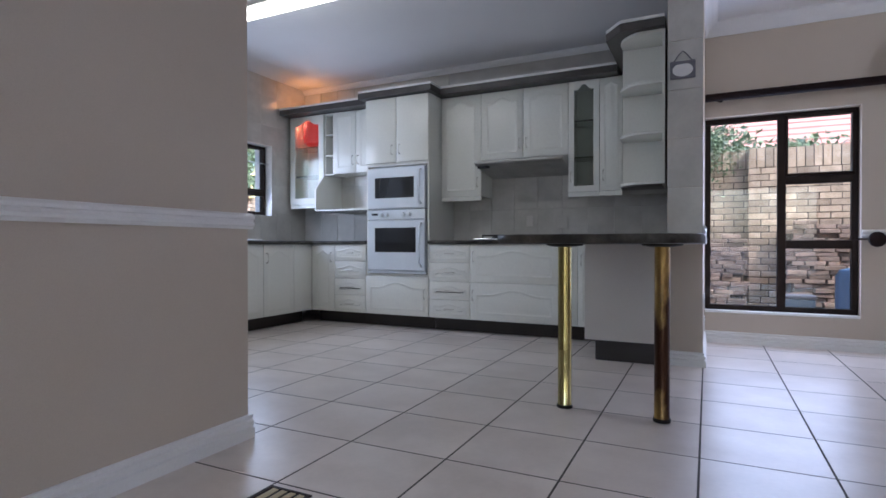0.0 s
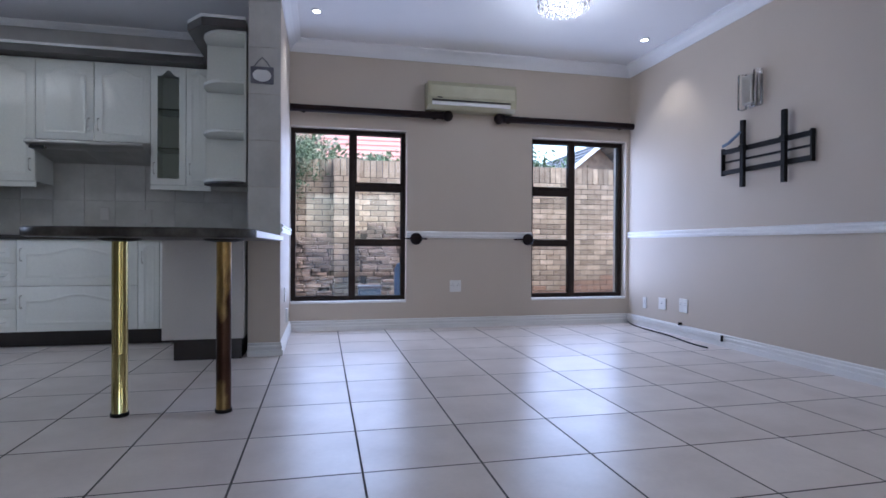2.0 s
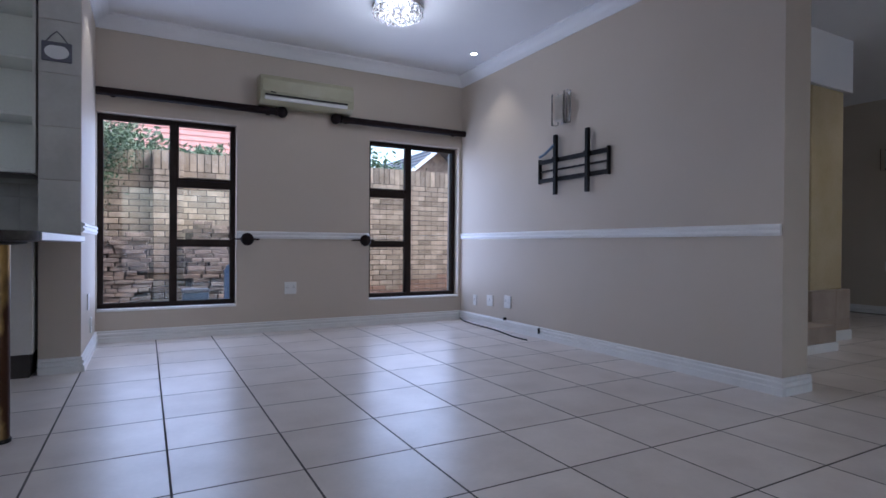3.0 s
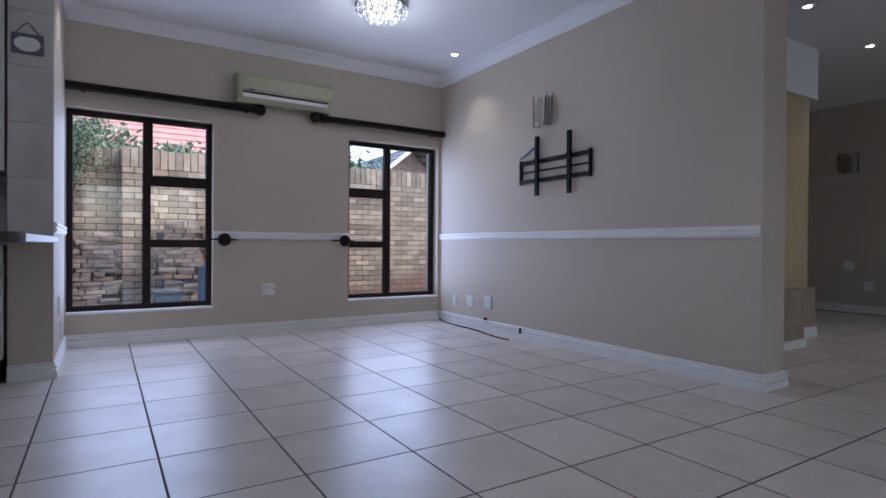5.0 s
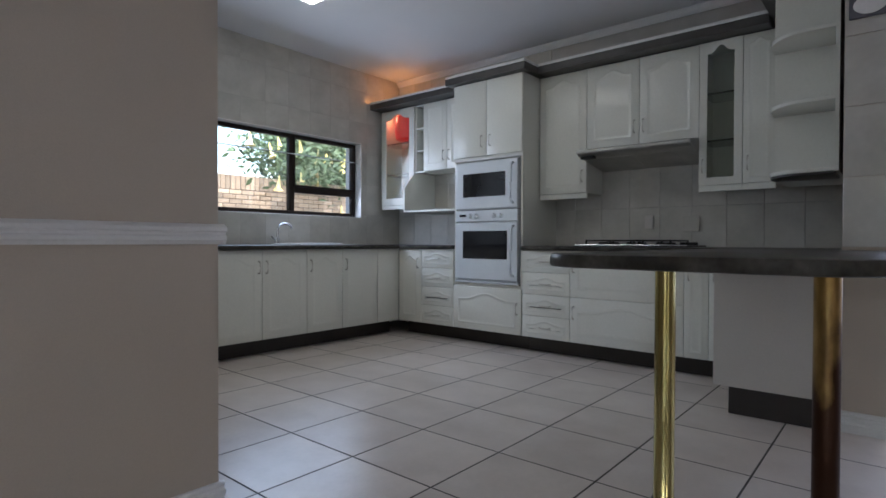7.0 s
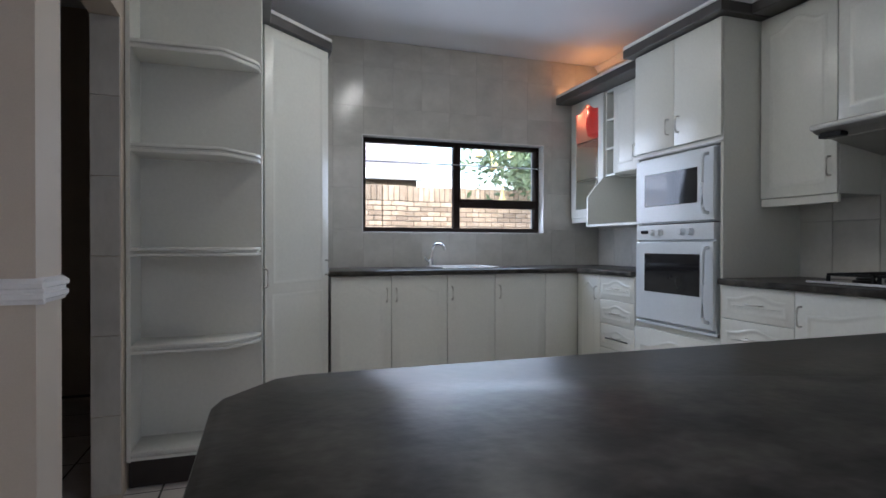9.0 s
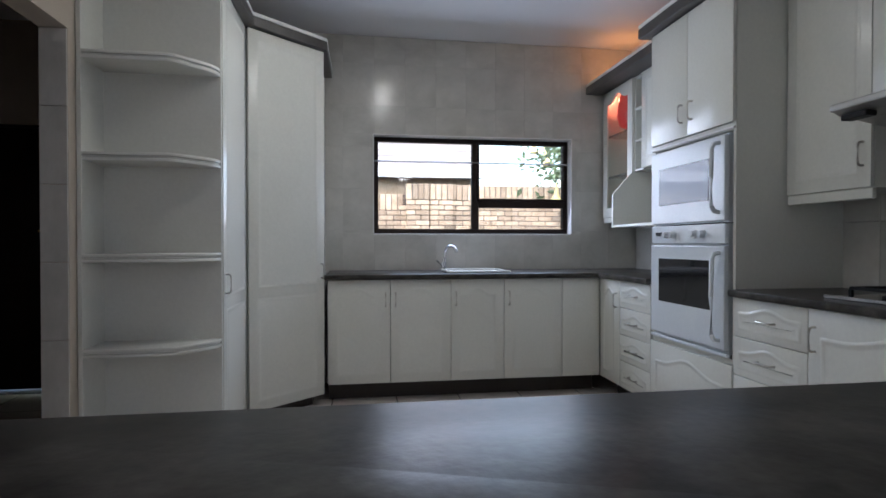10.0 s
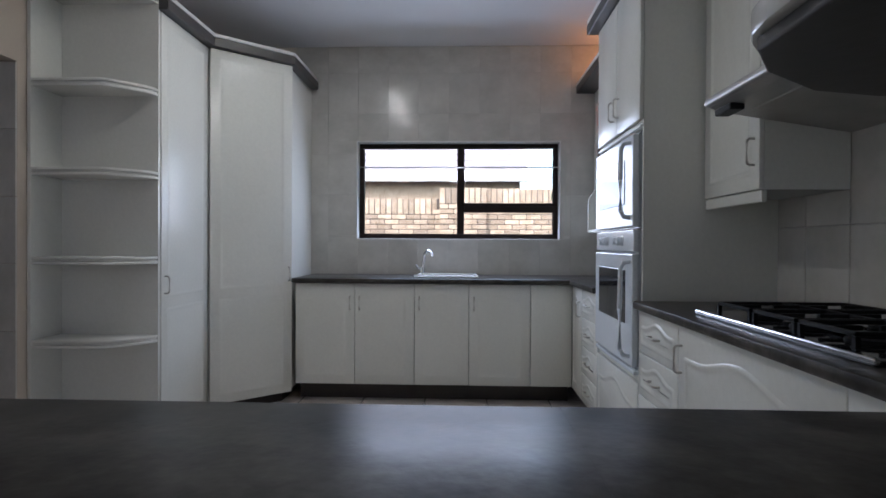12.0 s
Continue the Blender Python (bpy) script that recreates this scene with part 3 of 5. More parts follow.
cp = part("control_panel", cuboid(bmesh.new(), OX0, OX1, -0.03, -0.006, 1.115, 1.215, 0.005, 2), OVEN, ov)
part("display", cuboid(bmesh.new(), OX0 + 0.05, OX0 + 0.125, -0.033, -0.029, 1.158, 1.180), BLACKGLASS, cp, "small dark clock display")
for kx in (0.17, 0.235, 0.43, 0.50):
    part("knob", lathe(bmesh.new(), [(0.024, 0), (0.024, 0.006), (0.019, 0.010), (0.017, 0.026), (0.014, 0.029)], 20, pose(OX0 + kx, -0.03, 1.165, 90)), OVEN, cp, "round white knob", smooth=True)
mw = thing("microwave", pose(TX0, FRONT, 0), "white built-in microwave with a dark window", "microwave")
part("body", cuboid(bmesh.new(), OX0 + 0.01, OX1 - 0.01, -0.004, 0.45, 1.222, 1.655), OVEN, mw)
md = part("door", cuboid(bmesh.new(), OX0, OX1, -0.035, -0.006, 1.228, 1.645, 0.006, 2), OVEN, mw)
part("glass", cuboid(bmesh.new(), OX0 + 0.09, OX1 - 0.12, -0.038, -0.034, 1.335, 1.545, 0.002), BLACKGLASS, md, "dark glass pane")
appliance_handle(md, OX1 - 0.04, 1.27, 1.61, -0.035)

# wall cabinets
UP = 5.188


def glass_front(parent, w, z0, z1, arch, hx, margin=0.055):
    """A frame with an arched pane."""
    bm = bmesh.new()
    outer, inner = outline(0.002, w - 0.002, z0, z1, 0.0001, 0), outline(margin, w - margin, z0 + margin, z1 - margin * 0.6, arch, 0)
    rings = [[bm.verts.new((x, y, z)) for x, z in pts] for pts, y in ((outer, 0), (outer, -0.018), (inner, -0.018), (inner, 0))]
    k = len(outer)
    for a, b in zip(rings, rings[1:] + rings[:1]):
        for i in range(k):
            bm.faces.new((a[i], a[(i + 1) % k], b[(i + 1) % k], b[i]))
    bmesh.ops.recalc_face_normals(bm, faces=bm.faces)
    door = part("door", bm, CAB, parent)
    bm = bmesh.new()
    rings = [[bm.verts.new((x, y, z)) for x, z in outline(margin - 0.004, w - margin + 0.004, z0 + margin - 0.004, z1 - margin * 0.6 + 0.004, arch, 0)] for y in (-0.011, -0.007)]
    bm.faces.new(rings[0])
    bm.faces.new(list(reversed(rings[1])))
    for i in range(k):
        bm.faces.new((rings[0][i], rings[0][(i + 1) % k], rings[1][(i + 1) % k], rings[1][i]))
    bmesh.ops.recalc_face_normals(bm, faces=bm.faces)
    pane = part("pane", bm, FROST, door, "clear glass pane")
    pane.visible_shadow = False
    bow(door, hx, z0 + 0.14, True)
    return door


def open_body(parent, w, depth, z0, z1, shelves, material=CABIN):
    bm = bmesh.new()
    for b in ((0.001, 0.017, 0.0015, depth, z0, z1), (w - 0.017, w - 0.001, 0.0015, depth, z0, z1), (0.017, w - 0.017, depth - 0.01, depth, z0, z1), (0.017, w - 0.017, 0.0015, depth - 0.01, z0, z0 + 0.016), (0.017, w - 0.017, 0.0015, depth - 0.01, z1 - 0.016, z1)):
        cuboid(bm, *b)
    part("body", bm, material, parent)
    for z in shelves:
        part("shelf", cuboid(bmesh.new(), 0.018, w - 0.018, 0.02, depth - 0.012, z, z + 0.014), FROST, parent, "glass shelf").visible_shadow = False


def rail(parent, w, z, depth=0.3):
    part("light_rail", cuboid(bmesh.new(), 0, w, -0.012, 0.012, z - 0.045, z - 0.001, 0.004), CAB, parent)


def wall_unit(x0, x1, z0, doors, label, arch=0.05):
    w = x1 - x0
    c = thing("wall_cabinet", pose(x0, UP, 0), label, "cabinet", "wall cabinets")
    carcass(c, w, 0.30, z0, 2.375, kick=False)
    for a, b, side in doors:
        hx = a + 0.035 if side == "l" else b - 0.035
        front(c, a, b, z0, 2.37, arch, margin=0.05 if b - a > 0.25 else 0.03, handle=(hx, z0 + 0.14, True))
    return c


g1 = thing("glass_cabinet", pose(-3.925, UP, 0), "white wall cabinet with a lit arched glass door", "cabinet", "wall cabinets")
open_body(g1, 0.50, 0.30, 1.33, 2.375, (1.66, 2.0))
glass_front(g1, 0.50, 1.33, 2.37, 0.06, 0.46, 0.075)
rail(g1, 0.50, 1.33)
so = thing("open_shelf_unit", pose(-3.425, UP, 0), "narrow open white shelf unit with two shelves", "shelf")
open_body(so, 0.135, 0.30, 1.66, 2.375, (), CAB)
for z in (1.88, 2.12):
    part("shelf", cuboid(bmesh.new(), 0.018, 0.117, 0.0, 0.288, z, z + 0.016), CAB, so)
wall_unit(-3.29, -2.66, 1.67, [(0, 0.315, "r"), (0.315, 0.63, "l")], "white double-door wall cabinet over an open niche", 0.0)
nk = thing("open_niche", pose(-3.425, UP - 0.02, 0), "open white microwave niche with curved side panels", "shelf")
bm = bmesh.new()
for x in (0.0, 0.745):
    pts = [(-0.16, 1.235), (0.32, 1.235), (0.32, 1.655), (0.018, 1.655), (-0.02, 1.64), (-0.12, 1.53), (-0.16, 1.48)]
    a = [bm.verts.new((x, y, z)) for y, z in pts]
    b = [bm.verts.new((x + 0.018, y, z)) for y, z in pts]
    bm.faces.new(a)
    bm.faces.new(list(reversed(b)))
    for i in range(len(pts)):
        bm.faces.new((a[i], a[(i + 1) % 7], b[(i + 1) % 7], b[i]))
cuboid(bm, 0.018, 0.745, -0.155, 0.32, 1.235, 1.253)
bmesh.ops.recalc_face_normals(bm, faces=bm.faces)
part("body", bm, CAB, nk)
u1 = wall_unit(-1.905, -1.462, 1.345, [(0, 0.443, "r")], "white arched wall cabinet beside the cooker hood")
rail(u1, 0.443, 1.345)
wall_unit(-1.462, -0.588, 1.70, [(0, 0.437, "r"), (0.437, 0.874, "l")], "white double-door wall cabinet above the cooker hood")
g2 = thing("glass_cabinet", pose(-0.588, UP, 0), "white wall cabinet with a narrow arched glass door", "cabinet", "wall cabinets")
open_body(g2, 0.285, 0.30, 1.345, 2.375, (1.66, 2.0))
glass_front(g2, 0.285, 1.345, 2.37, 0.05, 0.03, 0.055)
rail(g2, 0.285, 1.345)
u2 = wall_unit(-0.303, -0.02, 1.345, [(0, 0.20, "l")], "narrow white wall cabinet at the corner", 0.03)
rail(u2, 0.20, 1.345)

# end unit with rounded open shelves, against the partition
es = thing("end_shelf_unit", pose(0.0, 4.34, 0), "white corner wall unit with rounded open shelves", "shelf")
part("back_panel", cuboid(bmesh.new(), 0.286, 0.304, -0.014, 0.83, 1.30, 2.42), CAB, es)
part("body", cuboid(bmesh.new(), -0.03, 0.286, 0.303, 0.83, 1.30, 2.42), CAB, es)
for z in (1.30, 1.665, 2.03, 2.40):
    arc = [(0.286, 0.302), (-0.03, 0.302), (-0.03, 0.18), (-0.024, 0.145), (-0.01, 0.105), (0.018, 0.062), (0.05, 0.028), (0.078, 0.006), (0.10, -0.006), (0.13, -0.012), (0.286, -0.012)]
    part("shelf", prism(bmesh.new(), arc, z, z + 0.022, 0.004), CAB, es, "shelf with a rounded end", smooth=True)

# dark sheet added below the lowest shelf to deepen its shadowed underside
under = [(0.286, 0.302), (-0.026, 0.302), (-0.026, 0.18), (-0.006, 0.107), (0.052, 0.032), (0.102, -0.002), (0.286, -0.008)]
part("base_board", prism(bmesh.new(), under, 1.288, 1.2995, 0.002), CORN, es, "dark sheet for the shaded underside")

# dark cornices with a pale top edge


def cornice(points, z, parent):
    """A projecting board over the cabinets, its front edge along points on plan, its back on the wall side."""
    bm = bmesh.new()
    prism(bm, points, z, z + 0.062, 0.006)
    part("board", bm, CORN, parent)
    bm = bmesh.new()
    prism(bm, points, z + 0.0625, z + 0.085, 0.003)
    part("top_edge", bm, TRIM, parent, "pale top edge")


k = thing("cabinet_cornice", pose(0, 0, 0), "dark cabinet cornice with a pale top edge", "cornice")
cornice([(-3.96, 5.03), (-2.665, 5.03), (-2.665, 5.48), (-3.96, 5.48)], 2.378, k)
k = thing("cabinet_cornice", pose(0, 0, 0), "dark cornice over the tall oven housing", "cornice")
cornice([(-2.715, 4.835), (-1.86, 4.835), (-1.86, 5.48), (-2.663, 5.48), (-2.663, 5.028), (-2.715, 5.028)], 2.376, k)
k = thing("cabinet_cornice", pose(0, 0, 0), "dark cornice along the hood cabinets", "cornice")
cornice([(-1.857, 5.05), (-0.133, 5.05), (-0.133, 5.48), (-1.857, 5.48)], 2.378, k)
k = thing("cabinet_cornice", pose(0, 0, 0), "dark angled cornice over the rounded end shelves", "cornice")
cornice([(-0.13, 4.44), (0.0, 4.275), (0.306, 4.275), (0.306, 5.48), (-0.13, 5.48)], 2.424, k)

# cooker hood
hood = thing("cooker_hood", pose(-1.462, 5.488, 1.545), "grey metal cooker hood below the wall cabinets", "cooker hood")
bm = bmesh.new()
sec = [(0, 0.0), (-0.47, 0.075), (-0.50, 0.09), (-0.50, 0.122), (-0.30, 0.152), (0, 0.152)]
a = [bm.verts.new((0.004, y, z)) for y, z in sec]
b = [bm.verts.new((0.870, y, z)) for y, z in sec]
bm.faces.new(a)
bm.faces.new(list(reversed(b)))
for i in range(6):
    bm.faces.new((a[i], a[(i + 1) % 6], b[(i + 1) % 6], b[i]))
bmesh.ops.recalc_face_normals(bm, faces=bm.faces)
bmesh.ops.bevel(bm, geom=bm.edges[:], offset=0.004, segments=2, affect="EDGES", profile=0.5)
part("canopy", bm, STEEL, hood)
part("visor", cuboid(bmesh.new(), 0.002, 0.872, -0.518, -0.49, 0.088, 0.120, 0.012, 3), STEEL, hood, "rounded pull-out visor")
for x in (0.10, 0.42):
    bm = cuboid(bmesh.new(), x, x + 0.30, -0.40, -0.12, -0.003, 0.008, 0.002)
    bmesh.ops.transform(bm, matrix=Matrix.Rotation(math.atan2(-0.075, 0.47), 4, "X"), verts=bm.verts)
    part("filter", bm, STEEL, hood, "grey grease filter")
part("switch_box", cuboid(bmesh.new(), 0.03, 0.14, -0.49, -0.44, 0.052, 0.075, 0.003), BLACK, hood, "black switch box")

# gas hob
hob = thing("gas_hob", pose(-1.45, 4.955, 0.900), "black gas hob with cast-iron grates and steel front", "hob")
part("plate", cuboid(bmesh.new(), 0, 0.85, 0.0, 0.49, 0, 0.012, 0.004, 2), BLACKGLASS, hob)
part("front_trim", cuboid(bmesh.new(), 0, 0.85, -0.012, 0.001, 0, 0.016, 0.004, 2), CHROME, hob, "bright steel front trim")
for gx in (0.12, 0.345, 0.57):
    for gy in (0.14, 0.36):
        br = part("burner", lathe(bmesh.new(), [(0.05, 0.012), (0.05, 0.020), (0.036, 0.024), (0.036, 0.032), (0.03, 0.034)], 18, Matrix.Translation((gx + 0.055, gy, 0))), BLACK, hob, smooth=True)
    bm = bmesh.new()
    x0, x1 = gx - 0.045, gx + 0.155
    for p, q in (((x0, 0.04), (x1, 0.04)), ((x0, 0.455), (x1, 0.455)), ((x0, 0.04), (x0, 0.455)), ((x1, 0.04), (x1, 0.455)), ((x0, 0.25), (x1, 0.25)), ((gx + 0.055, 0.06), (gx + 0.055, 0.12)), ((gx + 0.055, 0.17), (gx + 0.055, 0.33)), ((gx + 0.055, 0.39), (gx + 0.055, 0.44))):
        cuboid(bm, p[0] - 0.005, q[0] + 0.005, p[1] - 0.005, q[1] + 0.005, 0.040, 0.052, 0.002)
    for p in ((x0, 0.04), (x1, 0.04), (x0, 0.455), (x1, 0.455)):
        cuboid(bm, p[0] - 0.006, p[0] + 0.006, p[1] - 0.006, p[1] + 0.006, 0.0125, 0.041)
    part("grate", bm, BLACK, hob, "cast-iron pan support")
for i in range(5):
    part("knob", lathe(bmesh.new(), [(0.019, 0.012), (0.019, 0.026), (0.015, 0.034)], 16, Matrix.Translation((0.795, 0.08 + 0.08 * i, 0))), BLACK, hob, smooth=True)

# sink and tap
sk = thing("kitchen_sink", pose(-3.67, 3.76, 0.900), "white inset kitchen sink with a raised rim", "sink")
bm = bmesh.new()
for b in ((-0.22, 0.22, 0.0, 0.03, 0, 0.014), (-0.22, 0.22, 0.44, 0.47, 0, 0.014), (-0.22, -0.14, 0.03, 0.44, 0, 0.014), (0.19, 0.22, 0.03, 0.44, 0, 0.014)):
    cuboid(bm, *b, 0.005, 2)
part("rim", bm, CERAMIC, sk)
part("bowl", cuboid(bmesh.new(), -0.139, 0.189, 0.031, 0.439, 0.0005, 0.003), CERAMIC, sk)
tp = thing("kitchen_tap", pose(-3.86, 3.79, 0.900), "chrome swan-neck mixer tap behind the sink", "tap")
part("base", lathe(bmesh.new(), [(0.028, 0), (0.028, 0.006), (0.022, 0.012), (0.020, 0.06), (0.016, 0.066)], 20), CHROME, tp, smooth=True)
neck = [(0, 0, 0.06), (0, 0.012, 0.13)] + [(0.055 - 0.055 * math.cos(math.radians(t)), 0.048 - 0.036 * math.cos(math.radians(t)), 0.14 + 0.055 * math.sin(math.radians(t))) for t in range(15, 151, 15)] + [(0.108, 0.085, 0.145)]
part("spout", tube(bmesh.new(), neck, 0.011, 12), CHROME, tp, smooth=True)
part("lever", tube(bmesh.new(), [(0, -0.018, 0.045), (0.0, -0.035, 0.056), (0.0, -0.055, 0.08)], 0.006, 10), CHROME, tp, smooth=True)

# pantry corner
pz = 2.42
sh = thing("open_end_shelf", pose(-2.42, 1.885, 0), "tall open white end shelf with curved shelves", "shelf")
part("back_panel", cuboid(bmesh.new(), 0, 0.016, 0, 0.56, 0.13, 2.5), CAB, sh)
part("side_panel", cuboid(bmesh.new(), 0.016, 0.235, 0, 0.018, 0.13, 2.5), CAB, sh)
part("kick_board", prism(bmesh.new(), [(0.0, 0.002), (0.19, 0.002), (0.19, 0.38), (0.10, 0.50), (0.0, 0.50)], 0, 0.128), KICK, sh, "dark plinth board")
for z in (0.132, 0.60, 1.03, 1.49, 1.945, 2.45):
    bm = bmesh.new()
    for e, a, b in ((0.0, 0.0, 0.016), (0.006, 0.0165, 0.024), (0.0, 0.0245, 0.041)):
        slab = prism(bmesh.new(), [(0.016, 0.018), (0.235 - e, 0.018), (0.235 - e, 0.385), (0.222 - e, 0.41), (0.10 - e, 0.53 - e), (0.06, 0.552 - e), (0.016, 0.558 - e)], z + a, z + b, 0.004)
        tmp = bpy.data.meshes.new("slab")
        slab.to_mesh(tmp)
        slab.free()
        bm.from_mesh(tmp)
        bpy.data.meshes.remove(tmp)
    part("shelf", bm, CAB, sh, "white shelf with a curved front", smooth=True)
pt = thing("pantry_cabinet", pose(-2.425, 2.432, 0, rz=180), "tall white pantry cupboard with one moulded door", "cabinet")
carcass(pt, 0.553, 0.545, 0.08, pz, kick=True)
front(pt, 0, 0.553, 0.08, pz, panels=[(0.08, 0.835, 0.0), (0.78, pz, 0.0)], handle=(0.035, 0.91, True), relief=0.0022)
pc = thing("corner_pantry", pose(-2.98, 2.45, 0, rz=132.2), "tall white corner pantry with a diagonal door", "cabinet")
m = pose(-2.98, 2.45, 0, rz=132.2).inverted()
pts = [m @ Vector((x, y, 0)) for x, y in ((-2.982, 1.885), (-2.982, 2.42), (-3.37, 2.852), (-3.968, 2.852), (-3.968, 1.885))]
part("body", prism(bmesh.new(), [(p.x, p.y) for p in pts], 0.08, pz), CAB, pc)
pts = [m @ Vector((x, y, 0)) for x, y in ((-2.99, 1.89), (-2.99, 2.36), (-3.40, 2.80), (-3.96, 2.80), (-3.96, 1.89))]
part("kick_board", prism(bmesh.new(), [(p.x, p.y) for p in pts], 0, 0.078), KICK, pc, "dark plinth board")
front(pc, 0.004, 0.575, 0.08, pz, panels=[(0.08, 0.835, 0.0), (0.78, pz, 0.0)], handle=(0.545, 0.93, True), relief=0.0022)
k = thing("cabinet_cornice", pose(0, 0, 0), "dark cornice round the pantry cupboards", "cornice")
cornice([(-2.405, 1.89), (-2.405, 2.50), (-2.96, 2.50), (-3.335, 2.91), (-3.96, 2.91), (-3.96, 1.89)], pz + 0.003, k)

# lamp in the corner glass cabinet, and over the cornice
def small_lamp(x, y, z, label, valance=False):
    c = thing("cabinet_lamp", pose(x, y, z), label, "lamp")
    part("base", lathe(bmesh.new(), [(0.03, 0), (0.03, 0.008), (0.014, 0.012), (0.014, 0.02)], 16), PLASTIC, c, smooth=True)
    part("bulb", ball(bmesh.new(), (0, 0, 0.10 if valance else 0.038), 0.02), BULB, c, smooth=True)
    if valance:
        # made-up bowl in place of a red valance, glowing to look lit
        part("valance", lathe(bmesh.new(), [(0.10, 0.03), (0.135, 0.05), (0.15, 0.12), (0.148, 0.20), (0.13, 0.30), (0.124, 0.30), (0.142, 0.20), (0.144, 0.12), (0.13, 0.055), (0.095, 0.036)], 28), REDGLOW, c, "red valance shaped as a glowing bowl", smooth=True)


small_lamp(-3.68, 5.345, 2.022, "small lamp inside the glass cabinet with a red valance made to glow", True)
small_lamp(-3.72, 5.28, 2.464, "small orange lamp on top of the corner cabinets")
lamp("cabinet_glow", "POINT", 0.16, (1.0, 0.30, 0.16), pose(-3.86, 5.214, 2.318), radius=0.012)
lamp("cornice_glow", "POINT", 0.10, (1.0, 0.36, 0.10), pose(-3.72, 5.24, 2.57), radius=0.04)

# ceiling lights
tl = thing("tube_light", pose(-2.86, 3.30, TOP - 0.085), "white fluorescent ceiling light with a glowing diffuser", "ceiling light")
part("housing", cuboid(bmesh.new(), 0, 1.25, 0, 0.15, 0.05, 0.0845, 0.006, 2), PLASTIC, tl)
part("diffuser", cuboid(bmesh.new(), 0.015, 1.235, 0.01, 0.14, 0.0, 0.05, 0.02, 3), TUBE, tl, "glowing diffuser", smooth=True)
lamp("tube_glow", "AREA", 0.7, (1.0, 0.92, 0.78), look((-2.23, 3.375, TOP - 0.10), (-2.23, 3.375, 0)), size=(1.2, 0.12))


def downlight(x, y, energy=2.6):
    c = thing("downlight", pose(x, y, TOP - 0.012), "small round recessed downlight, switched on", "downlight", "ceiling downlights")
    bm = bmesh.new()
    lathe(bm, [(0.030, 0.004), (0.032, 0.0), (0.043, 0.002), (0.045, 0.008), (0.045, 0.0115)], 24)
    part("ring", bm, PLASTIC, c, smooth=True)
    part("lens", lathe(bmesh.new(), [(0.028, -0.0015), (0.029, 0.003)], 20), DOWNLIGHT, c)
    lamp("downlight_beam", "SPOT", energy, (1.0, 0.86, 0.66), pose(x, y, TOP - 0.018), radius=0.03, spot=95)


# the last two, at y = 1.2, are unseen extras that brighten the near room
for x, y in ((0.81, 4.69), (3.81, 4.63), (5.55, 2.19), (6.97, 2.29), (0.81, 1.2), (3.2, 1.2)):
    downlight(x, y)
ch = thing("crystal_ceiling_light", pose(2.71, 4.02, TOP - 0.12), "round crystal flush ceiling light, glowing", "ceiling light")
part("plate", lathe(bmesh.new(), [(0.20, 0.09), (0.21, 0.10), (0.20, 0.1195)], 32), CHROME, ch, smooth=True)
for ring, (r, n, z) in enumerate(((0.19, 20, 0.055), (0.14, 15, 0.035), (0.085, 10, 0.02), (0.03, 4, 0.01))):
    for i in range(n):
        a = 2 * math.pi * (i + ring * 0.3) / n
        bm = bmesh.new()
        bmesh.ops.create_icosphere(bm, subdivisions=1, radius=0.021, matrix=Matrix.Translation((r * math.cos(a), r * math.sin(a), z)) @ Matrix.Diagonal((1, 1, 1.5, 1)))
        part("crystal", bm, CRYSTAL, ch)
for i in range(5):
    a = 2 * math.pi * i / 5
    part("bulb", ball(bmesh.new(), (0.10 * math.cos(a), 0.10 * math.sin(a), 0.072), 0.016), CANDLE, ch, smooth=True)
lamp("crystal_glow", "POINT", 1.3, (1.0, 0.92, 0.82), pose(2.71, 4.02, TOP - 0.20), radius=0.19)

# ---- lounge things ----


def curtain_rod(x0, x1, ball_end):
    c = thing("curtain_rod", pose(0, 5.345, 2.125), "dark mahogany curtain rod with a ball finial", "curtain rod", "curtain rods")
    part("pole", rod(bmesh.new(), (x0, 0, 0), (x1, 0, 0), 0.034, 24), RODWOOD, c, smooth=True)
    s = 1 if ball_end == "r" else -1
    e = x1 if s > 0 else x0
    m = Matrix.Translation((e, 0, 0)) @ pose(0, 0, 0, 0, 90 * s, 0)
    f = part("finial", lathe(bmesh.new(), [(0.034, 0), (0.042, 0.004), (0.042, 0.012), (0.028, 0.018), (0.044, 0.032), (0.055, 0.060), (0.050, 0.086), (0.030, 0.106), (0.010, 0.114)], 24, m), RODWOOD, c, smooth=True)
    for bx in (x0 + 0.12 if s > 0 else x0 + 0.06, x1 - 0.06 if s > 0 else x1 - 0.12):
        bm = rod(bmesh.new(), (bx, 0, 0), (bx, 0.068, 0), 0.010, 12)
        rod(bm, (bx, 0.066, 0), (bx, 0.074, 0), 0.030, 20)
        part("bracket", bm, RODWOOD, c, smooth=True)


curtain_rod(0.562, 2.02, "r")
curtain_rod(2.68, 4.136, "l")
